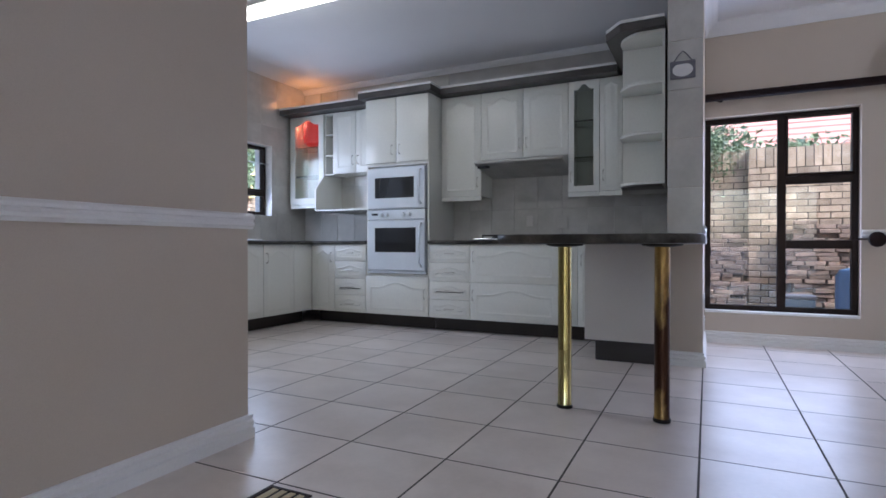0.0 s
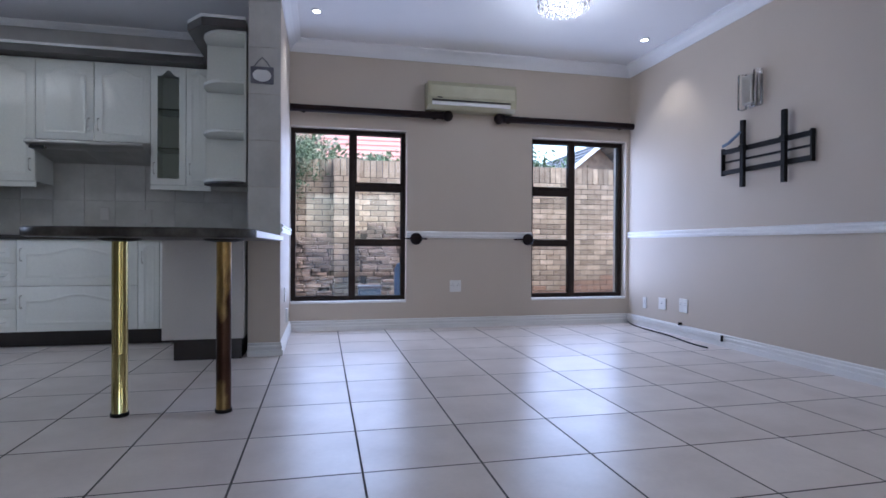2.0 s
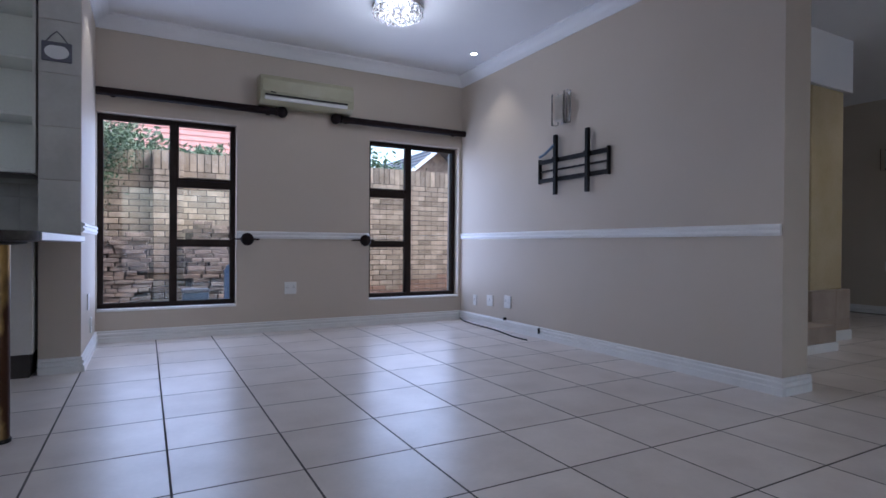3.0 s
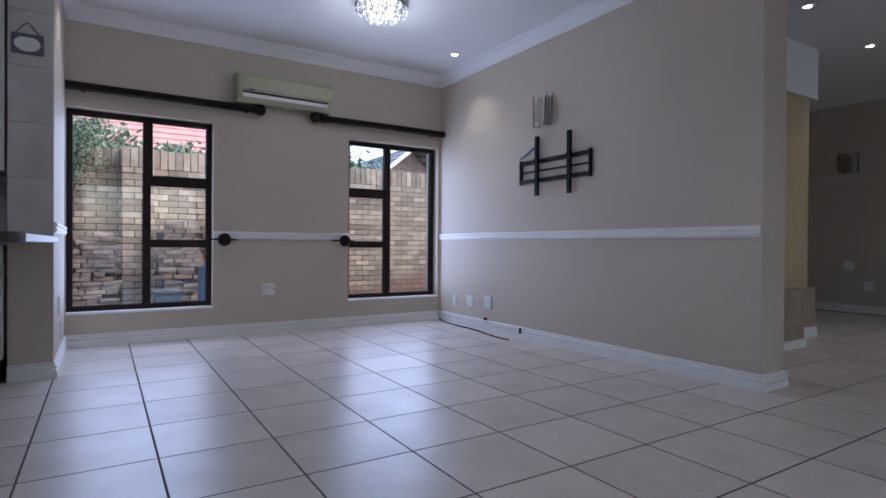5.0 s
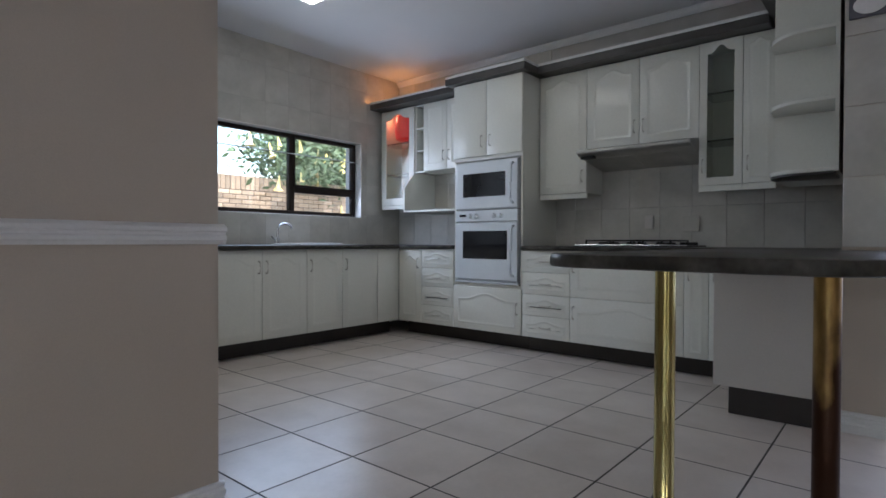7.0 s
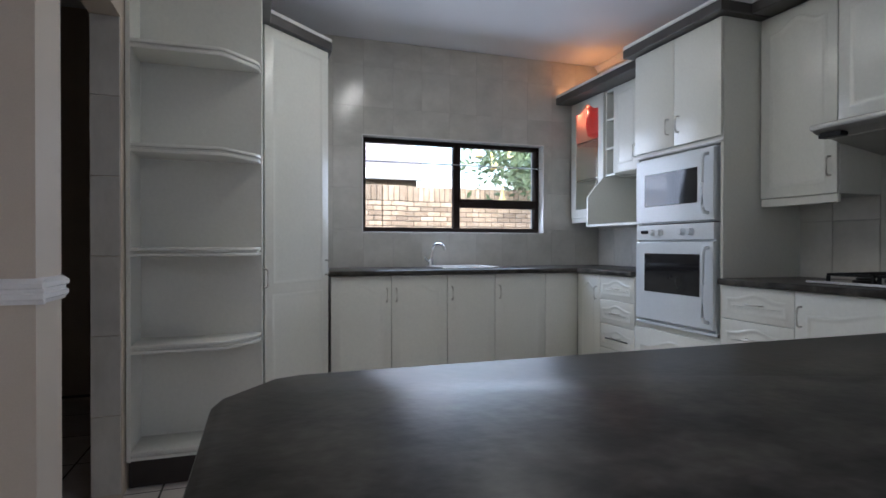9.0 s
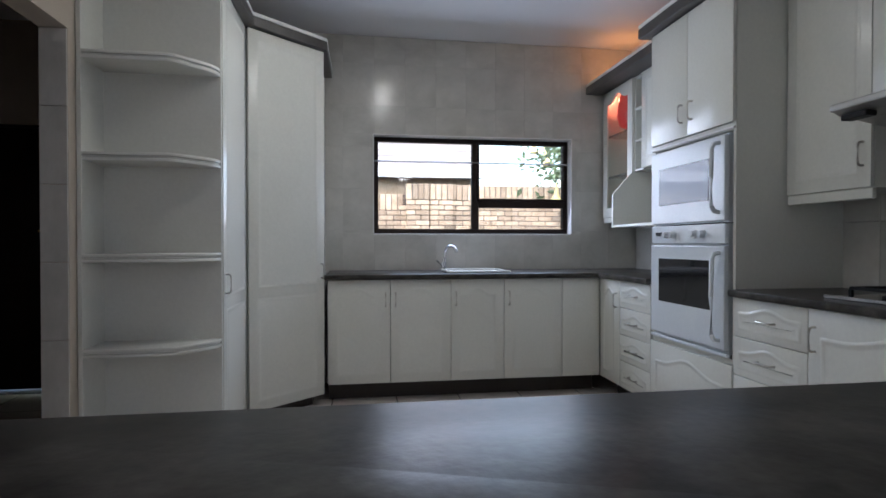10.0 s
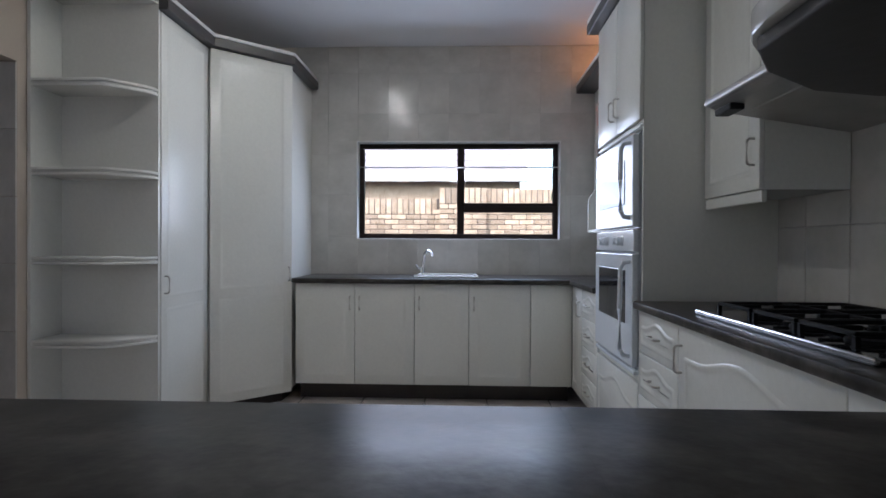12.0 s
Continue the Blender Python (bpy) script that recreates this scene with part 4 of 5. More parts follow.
for x, s in ((1.768, -1), (2.94, 1)):
    c = thing("curtain_holdback", pose(x, 5.42, 0.897), "dark round curtain holdback on the dado rail", "holdback", "curtain holdbacks")
    part("stem", rod(bmesh.new(), (0, 0.0, 0), (0, -0.07, 0), 0.010, 12), RODWOOD, c, smooth=True)
    part("disc", lathe(bmesh.new(), [(0.02, 0), (0.052, 0.004), (0.060, 0.012), (0.054, 0.022), (0.02, 0.030), (0.006, 0.032)], 28, pose(0, -0.065, 0, 90)), RODWOOD, c, smooth=True)
    part("hook", tube(bmesh.new(), [(0.12, -0.02, 0.0), (0.06, -0.025, 0.002), (-0.06, -0.025, 0.002), (-0.13, -0.02, 0.0)], 0.008, 10), RODWOOD, c, smooth=True)

ac = thing("air_conditioner", pose(1.86, 5.419, 2.17), "yellowed white split air conditioner on the wall", "air conditioner")
bm = bmesh.new()
sec = [(0, 0.0), (-0.13, 0.0), (-0.185, 0.035), (-0.20, 0.09), (-0.195, 0.22), (-0.17, 0.27), (0, 0.275)]
a = [bm.verts.new((0, y, z)) for y, z in sec]
b = [bm.verts.new((0.905, y, z)) for y, z in sec]
bm.faces.new(a)
bm.faces.new(list(reversed(b)))
for i in range(7):
    bm.faces.new((a[i], a[(i + 1) % 7], b[(i + 1) % 7], b[i]))
bmesh.ops.recalc_face_normals(bm, faces=bm.faces)
bmesh.ops.bevel(bm, geom=bm.edges[:], offset=0.008, segments=2, affect="EDGES", profile=0.5)
part("casing", bm, CREAM, ac, smooth=True)
part("outlet_slot", cuboid(bmesh.new(), 0.04, 0.84, -0.204, -0.185, 0.072, 0.086), BLACK, ac, "dark air outlet slot")
part("outlet_flap", cuboid(bmesh.new(), 0.04, 0.84, -0.199, -0.180, 0.036, 0.068, 0.004), PLASTIC, ac, "white air flap")
part("front_panel", cuboid(bmesh.new(), 0.015, 0.89, -0.205, -0.19, 0.105, 0.225, 0.004), CREAM, ac)
part("badge", cuboid(bmesh.new(), 0.09, 0.14, -0.2075, -0.2045, 0.098, 0.108), BLACK, ac, "small dark badge")


def socket(m, w, h, holes, label="white plastic wall socket plate", material=None):
    c = thing("wall_socket", m, label, "socket", "wall sockets")
    plate = part("plate", cuboid(bmesh.new(), -w / 2, w / 2, -0.010, -0.0005, -h / 2, h / 2, 0.003, 2), material or PLASTIC, c)
    for hx, hz in holes:
        part("rocker", cuboid(bmesh.new(), hx - 0.008, hx + 0.008, -0.014, -0.009, hz - 0.006, hz + 0.006, 0.002), PLASTIC, c)
        bm = bmesh.new()
        for ox, oz in ((0, 0.010), (-0.009, -0.006), (0.009, -0.006)):
            rod(bm, (hx + ox, -0.0095, hz - 0.025 + oz), (hx + ox, -0.0108, hz - 0.025 + oz), 0.0035, 8)
        part("socket_hole", bm, BLACK, c)


socket(pose(2.186, 5.42, 0.42), 0.118, 0.118, [(-0.03, 0.035), (0.03, 0.035)])
socket(pose(4.14, 5.10, 0.25, rz=-90), 0.06, 0.115, [(0, 0.03)])
socket(pose(4.14, 4.80, 0.27, rz=-90), 0.115, 0.115, [(0, 0.03)])
socket(pose(4.14, 4.48, 0.285, rz=-90), 0.115, 0.125, [(-0.03, 0.035), (0.03, 0.035)])
socket(pose(0.556, 4.72, 0.42, rz=90), 0.08, 0.118, [(0, 0.03)], "white socket plate on the partition wall")
socket(pose(0.556, 4.95, 0.22, rz=90), 0.08, 0.118, [(0, 0.03)], "white socket plate on the partition wall")
socket(pose(9.3, 3.35, 0.62, rz=-90), 0.12, 0.12, [], "white blank plate on the far wall")
socket(pose(9.3, 3.12, 0.36, rz=-90), 0.12, 0.12, [(0, 0.03)])
socket(pose(-0.72, 5.482, 1.08), 0.12, 0.12, [], "pale grey blank plate on the kitchen splashback", WTILE)
socket(pose(-1.05, 5.482, 1.10), 0.07, 0.11, [], "pale grey isolator plate on the kitchen splashback", PANEL)

tr = thing("cable_trunking", pose(4.14, 0, 0), "white plastic cable trunking above the skirting board", "cable trunking")
part("channel", cuboid(bmesh.new(), -0.032, -0.019, 3.96, 5.40, 0.045, 0.092, 0.003), PLASTIC, tr)
part("end_cap", cuboid(bmesh.new(), -0.034, -0.018, 3.945, 3.962, 0.043, 0.094, 0.002), BLACK, tr, "dark open end")
part("stub", cuboid(bmesh.new(), -0.034, -0.001, 4.50, 4.52, 0.10, 0.125, 0.002), BLACK, tr)
pts = []
for i in range(25):
    u = i / 24
    pts.append((4.10 - 0.15 * u ** 0.6 - 0.03 * math.sin(u * 9.0) * u, 5.36 - 1.46 * u, 0.007 + 0.012 * max(0, 1 - 8 * u)))
solid("loose_cable", tube(bmesh.new(), pts, 0.0065, 8), BLACK, "loose dark cable lying on the floor tiles", "cable", smooth=True)

tv = thing("tv_bracket", pose(4.14, 0, 0), "empty black metal television wall bracket", "wall bracket")
for z in (1.445, 1.615):
    bm = cuboid(bmesh.new(), -0.030, -0.004, 3.115, 3.965, z - 0.018, z + 0.018, 0.002)
    part("rail", bm, BLACK, tv)
for z in (1.53,):
    part("rail", cuboid(bmesh.new(), -0.022, -0.006, 3.13, 3.95, z - 0.008, z + 0.008, 0.002), BLACK, tv)
for y in (3.965, 3.115):
    part("end_plate", cuboid(bmesh.new(), -0.034, -0.001, y - 0.008, y + 0.008, 1.42, 1.645, 0.002), BLACK, tv)
for y, a, b in ((3.715, 1.305, 1.83), (3.32, 1.298, 1.82)):
    part("arm", cuboid(bmesh.new(), -0.062, -0.032, y - 0.019, y + 0.019, a, b, 0.003), BLACK, tv)
    part("hook", cuboid(bmesh.new(), -0.070, -0.030, y - 0.026, y + 0.026, 1.59, 1.635, 0.003), BLACK, tv)
part("strap", tube(bmesh.new(), [(-0.05, 3.93, 1.66), (-0.055, 3.86, 1.675), (-0.06, 3.78, 1.71), (-0.06, 3.72, 1.74)], 0.012, 8), BLUE, tv, "grey-blue strap")


def sconce(m, label):
    c = thing("wall_lamp", m, label, "wall lamp", "wall lamps")
    part("back_plate", cuboid(bmesh.new(), -0.05, 0.05, -0.018, -0.001, -0.13, 0.13, 0.004, 2), CHROME, c)
    part("arm", rod(bmesh.new(), (0, -0.018, 0), (0, -0.065, 0), 0.02, 16), CHROME, c, smooth=True)
    for x in (-0.10, 0.055):
        part("glass_shade", cuboid(bmesh.new(), x, x + 0.055, -0.085, -0.03, -0.14, 0.14, 0.012, 3), CRYSTAL, c, "clear glass block", smooth=True)
    part("holder", cuboid(bmesh.new(), -0.045, 0.055, -0.09, -0.03, -0.11, 0.11, 0.008, 2), NICKEL, c)


sconce(pose(4.14, 3.64, 2.045, rz=-90), "chrome and glass wall lamp above the bracket")
sconce(pose(9.3, 3.35, 1.99, rz=-90), "chrome and glass wall lamp on the far wall")

# plaque on the partition
pl = thing("hanging_plaque", pose(0.424, 4.272, 2.09), "small dark plaque with a pale oval on a cord", "wall plaque")
part("board", cuboid(bmesh.new(), -0.082, 0.082, -0.016, -0.002, -0.07, 0.055, 0.004), SIGN, pl)
oval = [(0.066 * math.sin(t), min(0.030, -0.010 + 0.046 * math.cos(t))) for t in [2 * math.pi * i / 28 for i in range(28)]]
bm = bmesh.new()
rings = [[bm.verts.new((x, y, z)) for x, z in oval] for y in (-0.021, -0.0155)]
bm.faces.new(rings[0])
for i in range(28):
    bm.faces.new((rings[0][i], rings[0][(i + 1) % 28], rings[1][(i + 1) % 28], rings[1][i]))
bmesh.ops.recalc_face_normals(bm, faces=bm.faces)
part("oval", bm, TRIM, pl, "pale oval")
part("cord", tube(bmesh.new(), [(-0.06, -0.008, 0.05), (-0.03, -0.008, 0.095), (0, -0.008, 0.125), (0.03, -0.008, 0.095), (0.06, -0.008, 0.05)], 0.004, 8), SIGN, pl)

# brass grating let into the floor tiles
dr = thing("floor_drain", pose(-0.795, 1.36, 0.0005), "square brass floor drain grating set in the tiles", "floor drain")
bm = bmesh.new()
for b in ((0, 0.18, 0, 0.014, 0, 0.005), (0, 0.18, 0.166, 0.18, 0, 0.005), (0, 0.014, 0.014, 0.166, 0, 0.005), (0.166, 0.18, 0.014, 0.166, 0, 0.005)):
    cuboid(bm, *b, 0.0015)
part("frame", bm, BRONZE, dr)
part("tray", cuboid(bmesh.new(), 0.014, 0.166, 0.014, 0.166, 0, 0.001), BLACK, dr, "dark tray")
for i in range(4):
    x = 0.020 + 0.038 * i
    part("bar", cuboid(bmesh.new(), x, x + 0.026, 0.014, 0.166, 0.0012, 0.004, 0.001), STONE, dr)

# ---- outside ----
block("ground", -400, 400, -400, 400, -0.6, -0.25, material=PAVING, category="ground", **S)


def leaves(n, centre, spread, size, seed, material=LEAF, name="crown", parent=None):
    rng = random.Random(seed)
    bm = bmesh.new()
    blobs = [Vector((rng.gauss(0, 1) * spread[0], rng.gauss(0, 1) * spread[1], rng.gauss(0, 1) * spread[2])) * 0.55 for _ in range(14)]
    for _ in range(n):
        c = rng.choice(blobs) + Vector((rng.gauss(0, 1) * spread[0], rng.gauss(0, 1) * spread[1], rng.gauss(0, 1) * spread[2])) * 0.34
        q = Euler((rng.uniform(0, 6.3), rng.uniform(0, 6.3), rng.uniform(0, 6.3))).to_matrix()
        s = size * rng.uniform(0.6, 1.4)
        vs = [bm.verts.new(Vector(centre) + c + q @ Vector(p)) for p in ((0, -s, 0), (0.4 * s, 0, 0.1 * s), (0, s, 0), (-0.4 * s, 0, 0.1 * s))]
        bm.faces.new(vs)
    return bm


def tree(x, y, h, spread, n, size, seed, label, blossom=0):
    t = thing("tree", pose(x, y, -0.25), label, "tree")
    rng = random.Random(seed)
    bm = rod(bmesh.new(), (0, 0, 0), (0.05, 0.03, h * 0.55), 0.10, 10, 0.06)
    for _ in range(6):
        a = rng.uniform(0, 6.3)
        rod(bm, (0.03, 0.02, h * rng.uniform(0.35, 0.55)), (spread[0] * 0.7 * math.cos(a), spread[1] * 0.7 * math.sin(a), h * rng.uniform(0.7, 0.95)), 0.045, 8, 0.012)
    part("trunk", bm, BARK, t)
    part("crown", leaves(n, (0, 0, h * 0.82), spread, size, seed), LEAF, t)
    if blossom:
        bell = mesh_of("flower", lathe(bmesh.new(), [(0.085, -0.25), (0.062, -0.235), (0.042, -0.20), (0.026, -0.12), (0.012, -0.03), (0.006, 0.0)], 9), BLOSSOM, True)
        for _ in range(blossom):
            ob = new("flower", bell)
            ob.parent = t
            ob.matrix_local = pose(rng.uniform(0.1, 0.95), rng.uniform(-1.15, 1.15) * spread[1] * 1.3, h * 0.82 + rng.uniform(-0.75, 0.45), rng.uniform(-14, 14), rng.uniform(-14, 14), 0)


tree(0.38, 7.60, 2.60, (0.40, 0.42, 0.40), 13000, 0.024, 3, "small leafy green shrub tree by the garden wall")
tree(-8.0, 7.15, 3.15, (0.75, 1.0, 0.60), 4600, 0.07, 5, "leafy tree with hanging yellow trumpet flowers over the wall", 34)
tree(-9.6, 8.6, 3.9, (0.9, 1.1, 0.7), 5000, 0.08, 9, "leafy garden tree beyond the wall")
tree(4.2, 10.5, 3.0, (0.9, 0.6, 0.4), 3500, 0.06, 13, "leafy tree beyond the garden wall")
tree(1.6, 10.8, 2.9, (0.8, 0.6, 0.35), 3500, 0.06, 17, "leafy tree beyond the garden wall")


def house(m, w, depth, wall_h, roof_h, wall_mat, roof_mat, label, e=0.45):
    h = thing("house", m, label, "house")
    part("wall", cuboid(bmesh.new(), 0, w, 0, depth, 0, wall_h), wall_mat, h)
    bm = bmesh.new()
    n = 14
    for side in (0, 1):
        rows = []
        for i in range(n + 1):
            u = i / n
            y = -e + (depth / 2 + e) * u if side == 0 else depth + e - (depth / 2 + e) * u
            z = wall_h - 0.12 + (roof_h + 0.12) * u
            rows.append((y, z))
        for (y0, z0), (y1, z1) in zip(rows, rows[1:]):
            a = [bm.verts.new(p) for p in ((-e, y0, z0 + 0.04), (w + e, y0, z0 + 0.04), (w + e, y1, z1), (-e, y1, z1))]
            bm.faces.new(a)
            b = [bm.verts.new(p) for p in ((-e, y0, z0), (w + e, y0, z0), (w + e, y0, z0 + 0.04), (-e, y0, z0 + 0.04))]
            bm.faces.new(b)
    roof = part("roof", bm, roof_mat, h)
    part("gutter", cuboid(bmesh.new(), -e, w + e, -e - 0.10, -e, wall_h - 0.24, wall_h - 0.06, 0.01), TRIM, roof, "pale gutter")
    bm = bmesh.new()
    for x in (0.0, w):
        vs = [bm.verts.new((x, y, z)) for y, z in ((0, wall_h), (depth, wall_h), (depth / 2, wall_h + roof_h - 0.05))]
        bm.faces.new(vs)
    part("gable", bm, wall_mat, h)
    for x in (-e - 0.03, w + e):
        for s in (0, 1):
            bm = bmesh.new()
            y0, y1 = (-e, depth / 2) if s == 0 else (depth + e, depth / 2)
            vs = []
            for xx in (x, x + 0.03):
                vs.append([bm.verts.new((xx, y, z)) for y, z in ((y0, wall_h - 0.17), (y1, wall_h + roof_h - 0.05), (y1, wall_h + roof_h + 0.05), (y0, wall_h - 0.07))])
            bm.faces.new(vs[0])
            bm.faces.new(vs[1])
            for i in range(4):
                bm.faces.new((vs[0][i], vs[0][(i + 1) % 4], vs[1][(i + 1) % 4], vs[1][i]))
            bmesh.ops.recalc_face_normals(bm, faces=bm.faces)
            part("bargeboard", bm, TRIM, roof, "pale bargeboard")
    for i in range(3):
        x = w * (0.2 + 0.28 * i)
        wd = part("window", cuboid(bmesh.new(), x, x + 0.9, -0.03, 0.05, 1.0, 1.9), BLACKGLASS, h)
        part("frame", cuboid(bmesh.new(), x + 0.42, x + 0.48, -0.05, -0.031, 1.0, 1.9), TRIM, wd)


house(pose(-5.0, 14.0, -0.25), 8.6, 6.0, 2.7, 2.4, PLASTER, ROOF, "plastered house with a clay tile roof over the wall")
house(pose(8.6, 11.3, -0.25, rz=90), 6.0, 3.4, 1.8, 1.6, REDBRICK, DARKROOF, "neighbouring brick gable with pale bargeboards")
house(pose(-9.0, -1.0, -0.25, rz=90), 6.1, 5.0, 2.72, 1.9, BRICK, GREYROOF, "brick neighbour house with a grey roof and pale gutter", 0.12)

# loose things in the yard
bk = thing("blue_bin", pose(1.86, 6.55, -0.25), "blue-grey plastic drum standing in the yard", "bin")
part("body", lathe(bmesh.new(), [(0.13, 0), (0.15, 0.02), (0.155, 0.35), (0.165, 0.37), (0.155, 0.39), (0.15, 0.80), (0.12, 0.86), (0.05, 0.88)], 24), BLUE, bk, smooth=True)
bk = thing("water_box", pose(1.42, 6.62, -0.25), "blue-grey plastic meter box on the ground", "box")
part("body", cuboid(bmesh.new(), -0.13, 0.13, -0.09, 0.09, 0, 0.56, 0.015, 2), BLUE, bk)
part("lid", cuboid(bmesh.new(), -0.14, 0.14, -0.10, 0.10, 0.562, 0.60, 0.01, 2), SIGN, bk)

# ---- pieces: bricks ----


def brick_mesh(l, h, d, material, name="brick"):
    return mesh_of(name, cuboid(bmesh.new(), -l / 2, l / 2, -d / 2, d / 2, -h / 2, h / 2, 0.005), material)


def brick_wall(name, m, length, courses, near, label, pier=()):
    """A garden wall along local x facing -y: mortar core, bricks, and a soldier course on top."""
    g = thing(name, m, label, "garden wall")
    L, H, D = 0.200, 0.064, 0.10
    px, pz, ps = 0.210, 0.0735, 0.083
    top = courses * pz
    core = bmesh.new()
    cuboid(core, 0, length, 0.012, 0.11, 0, top + 0.225)
    for a, b in pier:
        cuboid(core, a + 0.012, b - 0.012, -0.088, 0.012, 0, top + 0.215)
    part("mortar_core", core, MORTAR, g)
    me, red, half, sold = brick_mesh(L, H, D, BRICK), brick_mesh(L, H, D, DAMP), brick_mesh(0.115, H, D, BRICK), brick_mesh(0.073, 0.222, D, BRICK)
    rest, wet, count = bmesh.new(), bmesh.new(), 0
    rng = random.Random(7)
    places = []
    for c in range(courses):
        z = c * pz + pz / 2
        x = -(px / 2) * (c % 2)
        while x < length:
            x += px
            if not any(a + 0.10 < x - px / 2 < b - 0.10 for a, b in pier):
                places.append((red if z < 0.66 + 0.14 * math.sin(x * 1.7) + rng.uniform(-0.09, 0.09) else me, x - px / 2, 0.05, z, (L, H)))
        for a, b in pier:
            full, part_x = (a + 0.105, a + 0.273) if c % 2 else (b - 0.105, b - 0.273)
            places.append((me, full, -0.054, z, (L, H)))
            places.append((half, part_x, -0.054, z, (0.115, H)))
    for i in range(int(length / ps)):
        x = i * ps + ps / 2
        places.append((sold, x, 0.05, top + 0.115, (0.073, 0.222)))
    for a, b in pier:
        for i in range(4):
            places.append((sold, a + 0.045 + i * 0.084, -0.054, top + 0.115, (0.073, 0.222)))
    for mesh, x, y, z, (l, h) in places:
        y += rng.uniform(-0.003, 0.003)
        if count < 300 and near[0] < x < near[1] and z > near[2]:
            ob = new("brick", mesh)
            ob.parent, ob.location = g, (x, y, z)
            count += 1
        else:
            cuboid(wet if mesh is red else rest, x - l / 2, x + l / 2, y - 0.05, y + 0.05, z - h / 2, z + h / 2)
    for joined, material in ((rest, BRICK), (wet, DAMP)):
        r = part("bricks", joined, material, g)
        r["kind"] = "stuff"


brick_wall("garden_wall", pose(-2.5, 7.35, -0.25), 10.5, 27, (2.9, 6.6, 0.28), "tan face-brick garden wall with an upright top course", pier=((3.50, 3.84),))
brick_wall("garden_wall", pose(-7.4, -0.5, -0.25, rz=90), 4.26, 25, (2.8, 4.3, 0.9), "lower tan brick boundary wall with an upright top course")
brick_wall("garden_wall", pose(-7.4, 3.77, -0.25, rz=90), 5.8, 27, (-0.1, 2.8, 1.1), "tan face-brick boundary wall with a thicker end pier", pier=((0.0, 0.34), (0.34, 0.68)))

# stacked reclaimed bricks against the wall
st = thing("brick_stack", pose(0, 7.15, -0.25), "rough stack of reclaimed bricks against the garden wall", "brick stack")
rng = random.Random(21)
old, header = brick_mesh(0.185, 0.043, 0.10, REDBRICK), brick_mesh(0.10, 0.043, 0.19, REDBRICK)


def stack_height(x):
    """The uneven top of the two heaps, which leave a gap before the wall's pier."""
    if x < 1.02:
        return 1.23 + 0.05 * math.sin(x * 9.0)
    return 0.0 if x < 1.26 else 1.40 - 0.10 * max(0.0, x - 1.6) + 0.04 * math.sin(x * 13.0)


packed = bmesh.new()
for i in range(26):
    x = -0.15 + 0.1 * i
    h = stack_height(x + 0.05) - 0.10
    if h > 0 and stack_height(x - 0.04) and stack_height(x + 0.14):
        cuboid(packed, x, x + 0.1, 0.035, 0.10, 0.0, h)
part("packed_rubble", packed, MORTAR, st)
course = 0
while course * 0.049 < 1.45:
    z = course * 0.049
    x = -0.16 - rng.uniform(0, 0.15)
    while x < 2.3:
        wide = rng.random() < 0.72
        step = (0.188 if wide else 0.103) + rng.uniform(0.0, 0.018)
        mid = x + step / 2
        if stack_height(x) > z + 0.05 and stack_height(x + step) > z + 0.05:
            ob = new("brick", old if wide else header)
            ob.parent = st
            ob.matrix_local = pose(mid, (-0.02 if wide else 0.02) + rng.uniform(-0.03, 0.02), z + 0.025, rng.uniform(-2, 2), rng.uniform(-2.5, 2.5), rng.uniform(-7, 7))
        x += step
    course += 1

# ---- pieces: tiles ----


def tile_mesh(name, w, h, t, material, gap, e=0.0022):
    """A tile in the plane z = 0, its face up, with eased edges."""
    bm = bmesh.new()
    a = (w - gap) / 2
    b = (h - gap) / 2
    low = [bm.verts.new((sx * a, sy * b, -t)) for sx, sy in ((-1, -1), (1, -1), (1, 1), (-1, 1))]
    mid = [bm.verts.new((sx * a, sy * b, -e)) for sx, sy in ((-1, -1), (1, -1), (1, 1), (-1, 1))]
    top = [bm.verts.new((sx * (a - e), sy * (b - e), 0)) for sx, sy in ((-1, -1), (1, -1), (1, 1), (-1, 1))]
    for p, q in ((low, mid), (mid, top)):
        for k in range(4):
            bm.faces.new((p[k], p[(k + 1) % 4], q[(k + 1) % 4], q[k]))
    bm.faces.new(top)
    return mesh_of(name, bm, material)


P = 0.4535
ft = tile_mesh("floor_tile", P, P, 0.006, TILE, 0.0072, 0.0012)
rest = bmesh.new()
for i in range(-10, 20):
    for j in range(-13, 7):
        x, y = 0.557 + P * (i + 0.5), 2.480 + P * (j + 0.5)
        if not (-4.2 < x < 9.3 and -3.5 < y < 5.65):
            continue
        if -3.6 < x < 4.3 and 0.6 < y:
            ob = new("floor_tile", ft)
            ob.parent, ob.location = floor, (x, y, 0)
        else:
            cuboid(rest, x - P / 2 + 0.0036, x + P / 2 - 0.0036, y - P / 2 + 0.0036, y + P / 2 - 0.0036, -0.006, 0)
r = part("floor_tiles", rest, TILE, floor)
r["kind"] = "stuff"

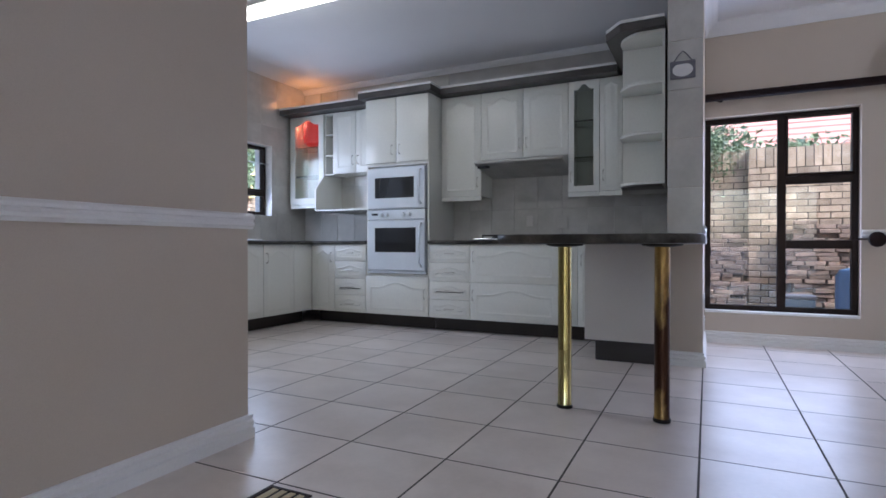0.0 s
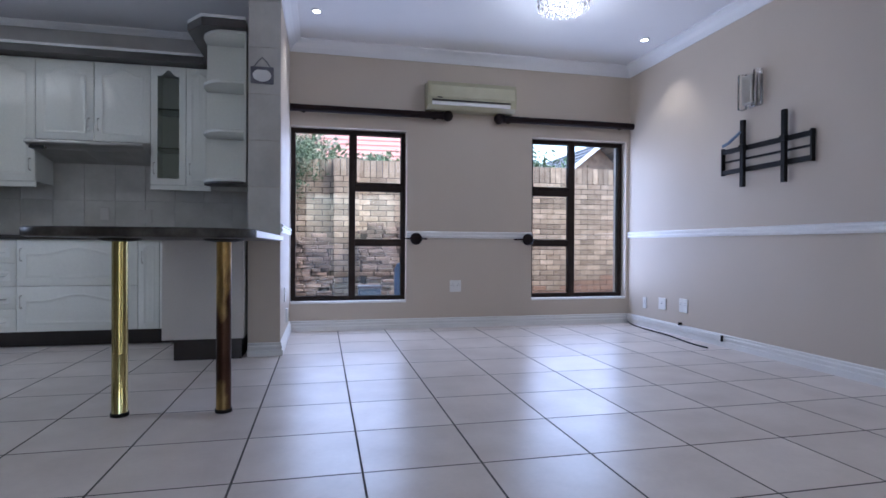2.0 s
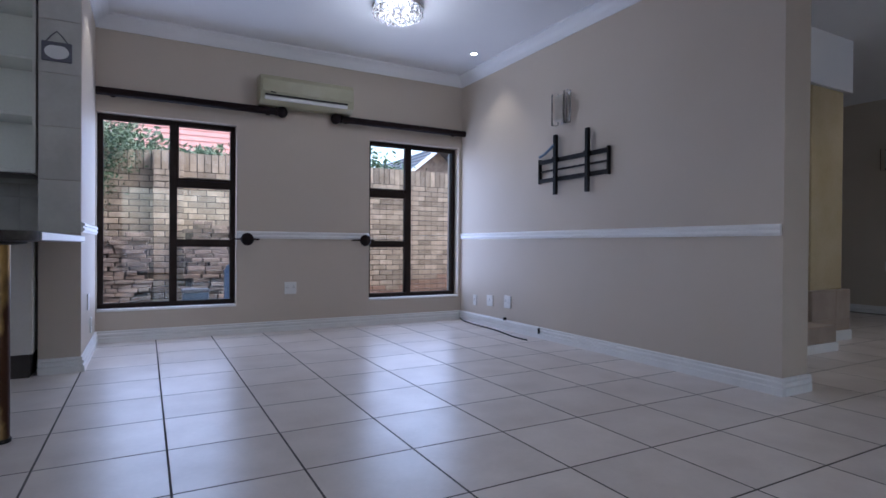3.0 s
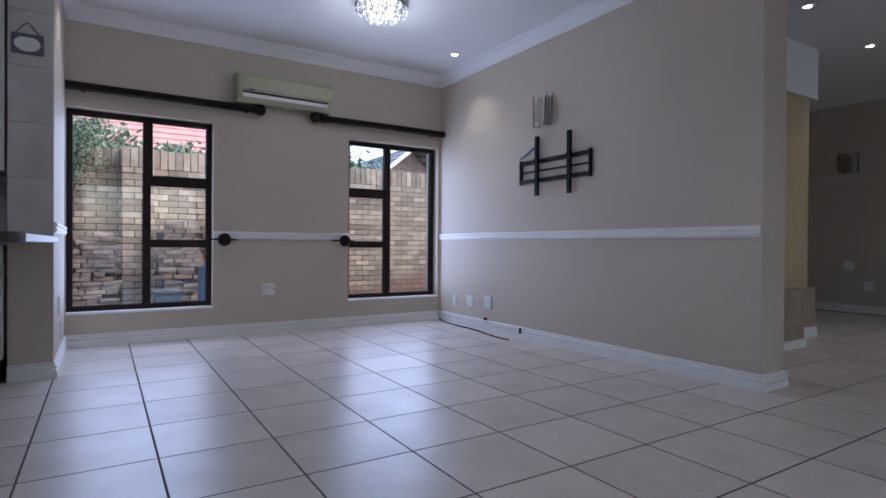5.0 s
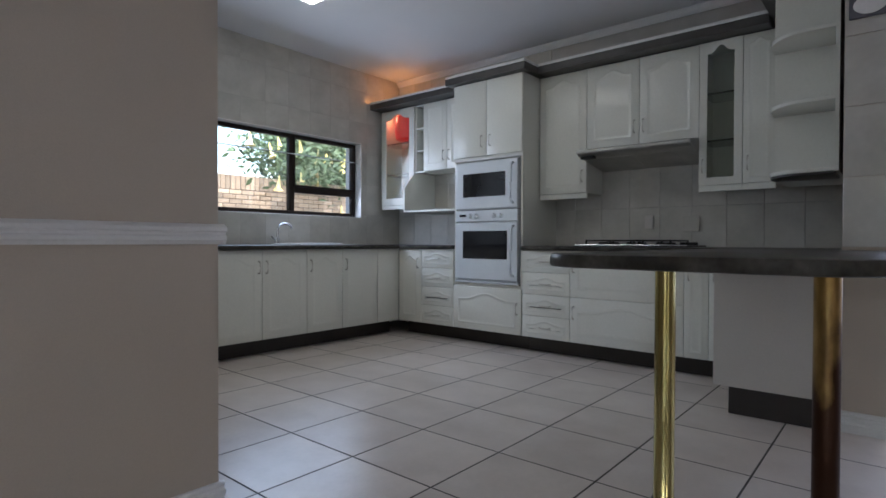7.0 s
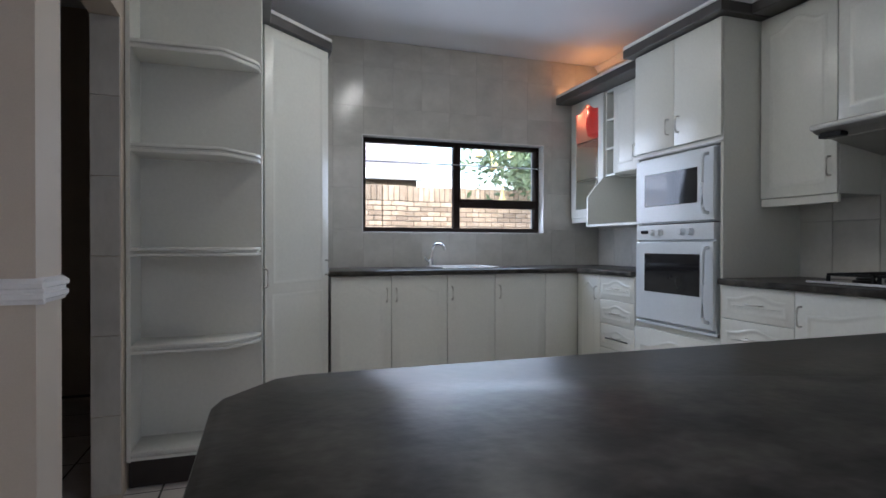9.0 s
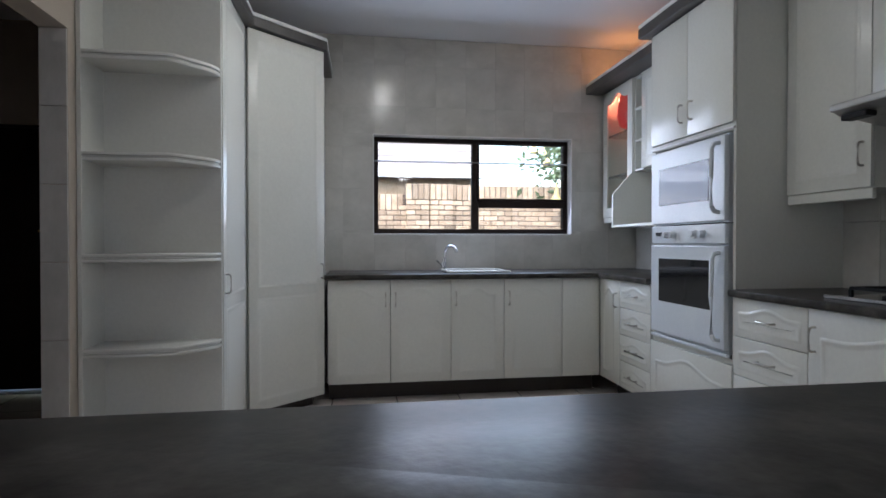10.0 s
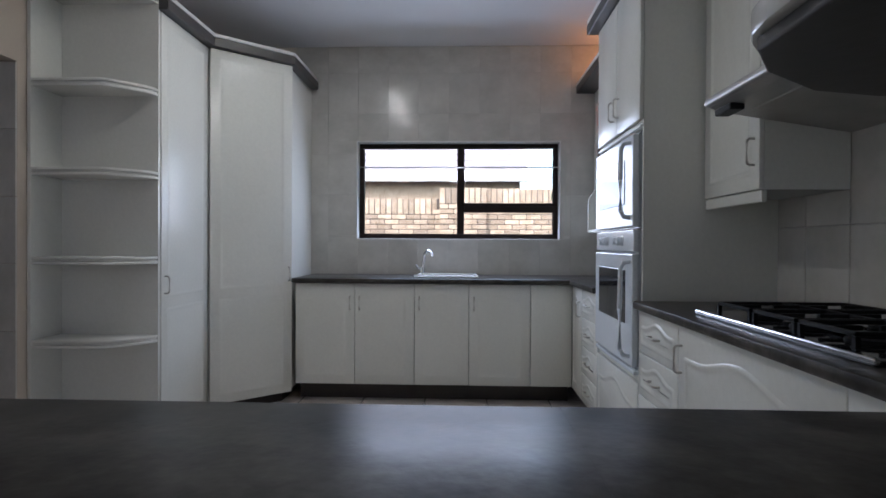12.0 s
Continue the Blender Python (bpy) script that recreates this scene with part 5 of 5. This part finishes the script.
TW_, TH_ = 0.25, 0.335
wt = tile_mesh("wall_tile", TW_, TH_, 0.008, WTILE, 0.0028)
tight = tile_mesh("wall_tile", TW_, TH_, 0.008, WTILE, 0.0007, 0.0004)
backing = {o.name: o for o in scene.objects}
back, win, side, partition = backing["wall_kitchen_back"], backing["wall_kitchen_window"], backing["wall_kitchen_side"], backing["wall_partition"]


def place_tile(parent, x, y, z, rz, sx=1.0, sz=1.0, mesh=wt):
    ob = new("wall_tile", mesh)
    ob.parent = parent
    ob.matrix_local = pose(x, y, z, 90, 0, rz) @ Matrix.Diagonal((sx, sz, 1, 1))


ZB = 0.885
for j in range(6):
    z = ZB + TH_ * (j + 0.5)
    cut = min(1.0, (TOP - 0.002 - (z - TH_ / 2)) / TH_)
    zc = z - TH_ / 2 + TH_ * cut / 2
    for i in range(17):
        x = -3.97 + TW_ * (i + 0.5)
        if j < 3 or x < -1.9:
            place_tile(back, min(x, 0.31), 5.492, zc, 0, 1.0, cut)
    for i in range(15):
        y = 5.492 - TW_ * (i + 0.5)
        y0, y1, z0, z1 = y - TW_ / 2, y + TW_ / 2, zc - TH_ * cut / 2, zc + TH_ * cut / 2
        wy0, wy1, wz0, wz1 = 3.232, 4.908, 1.192, 1.998
        if y0 < 1.9:
            continue
        # tiles are cut round the window
        spans = [(y0, y1, z0, z1)]
        if y1 > wy0 and y0 < wy1 and z1 > wz0 and z0 < wz1:
            spans = []
            if z0 < wz0:
                spans.append((y0, y1, z0, wz0))
            if z1 > wz1:
                spans.append((y0, y1, wz1, z1))
            m0, m1 = max(z0, wz0), min(z1, wz1)
            if y0 < wy0:
                spans.append((y0, wy0, m0, m1))
            if y1 > wy1:
                spans.append((wy1, y1, m0, m1))
        for a, b, c, d in spans:
            if b - a > 0.015 and d - c > 0.015:
                place_tile(win, -3.972, (a + b) / 2, (c + d) / 2, 90, (b - a) / TW_, (d - c) / TH_, tight)
for j in range(6):
    z0 = 0.912 + 0.345 * j
    z1 = min(z0 + 0.345, TOP - 0.002)
    place_tile(partition, 0.4405, 4.272, (z0 + z1) / 2, 0, 0.23 / TW_, (z1 - z0) / TH_)
for j in range(6):
    z0 = 0.02 + 0.338 * j
    place_tile(side, -2.122, 1.8225, z0 + 0.169, 90, 0.112 / TW_, 0.338 / TH_)
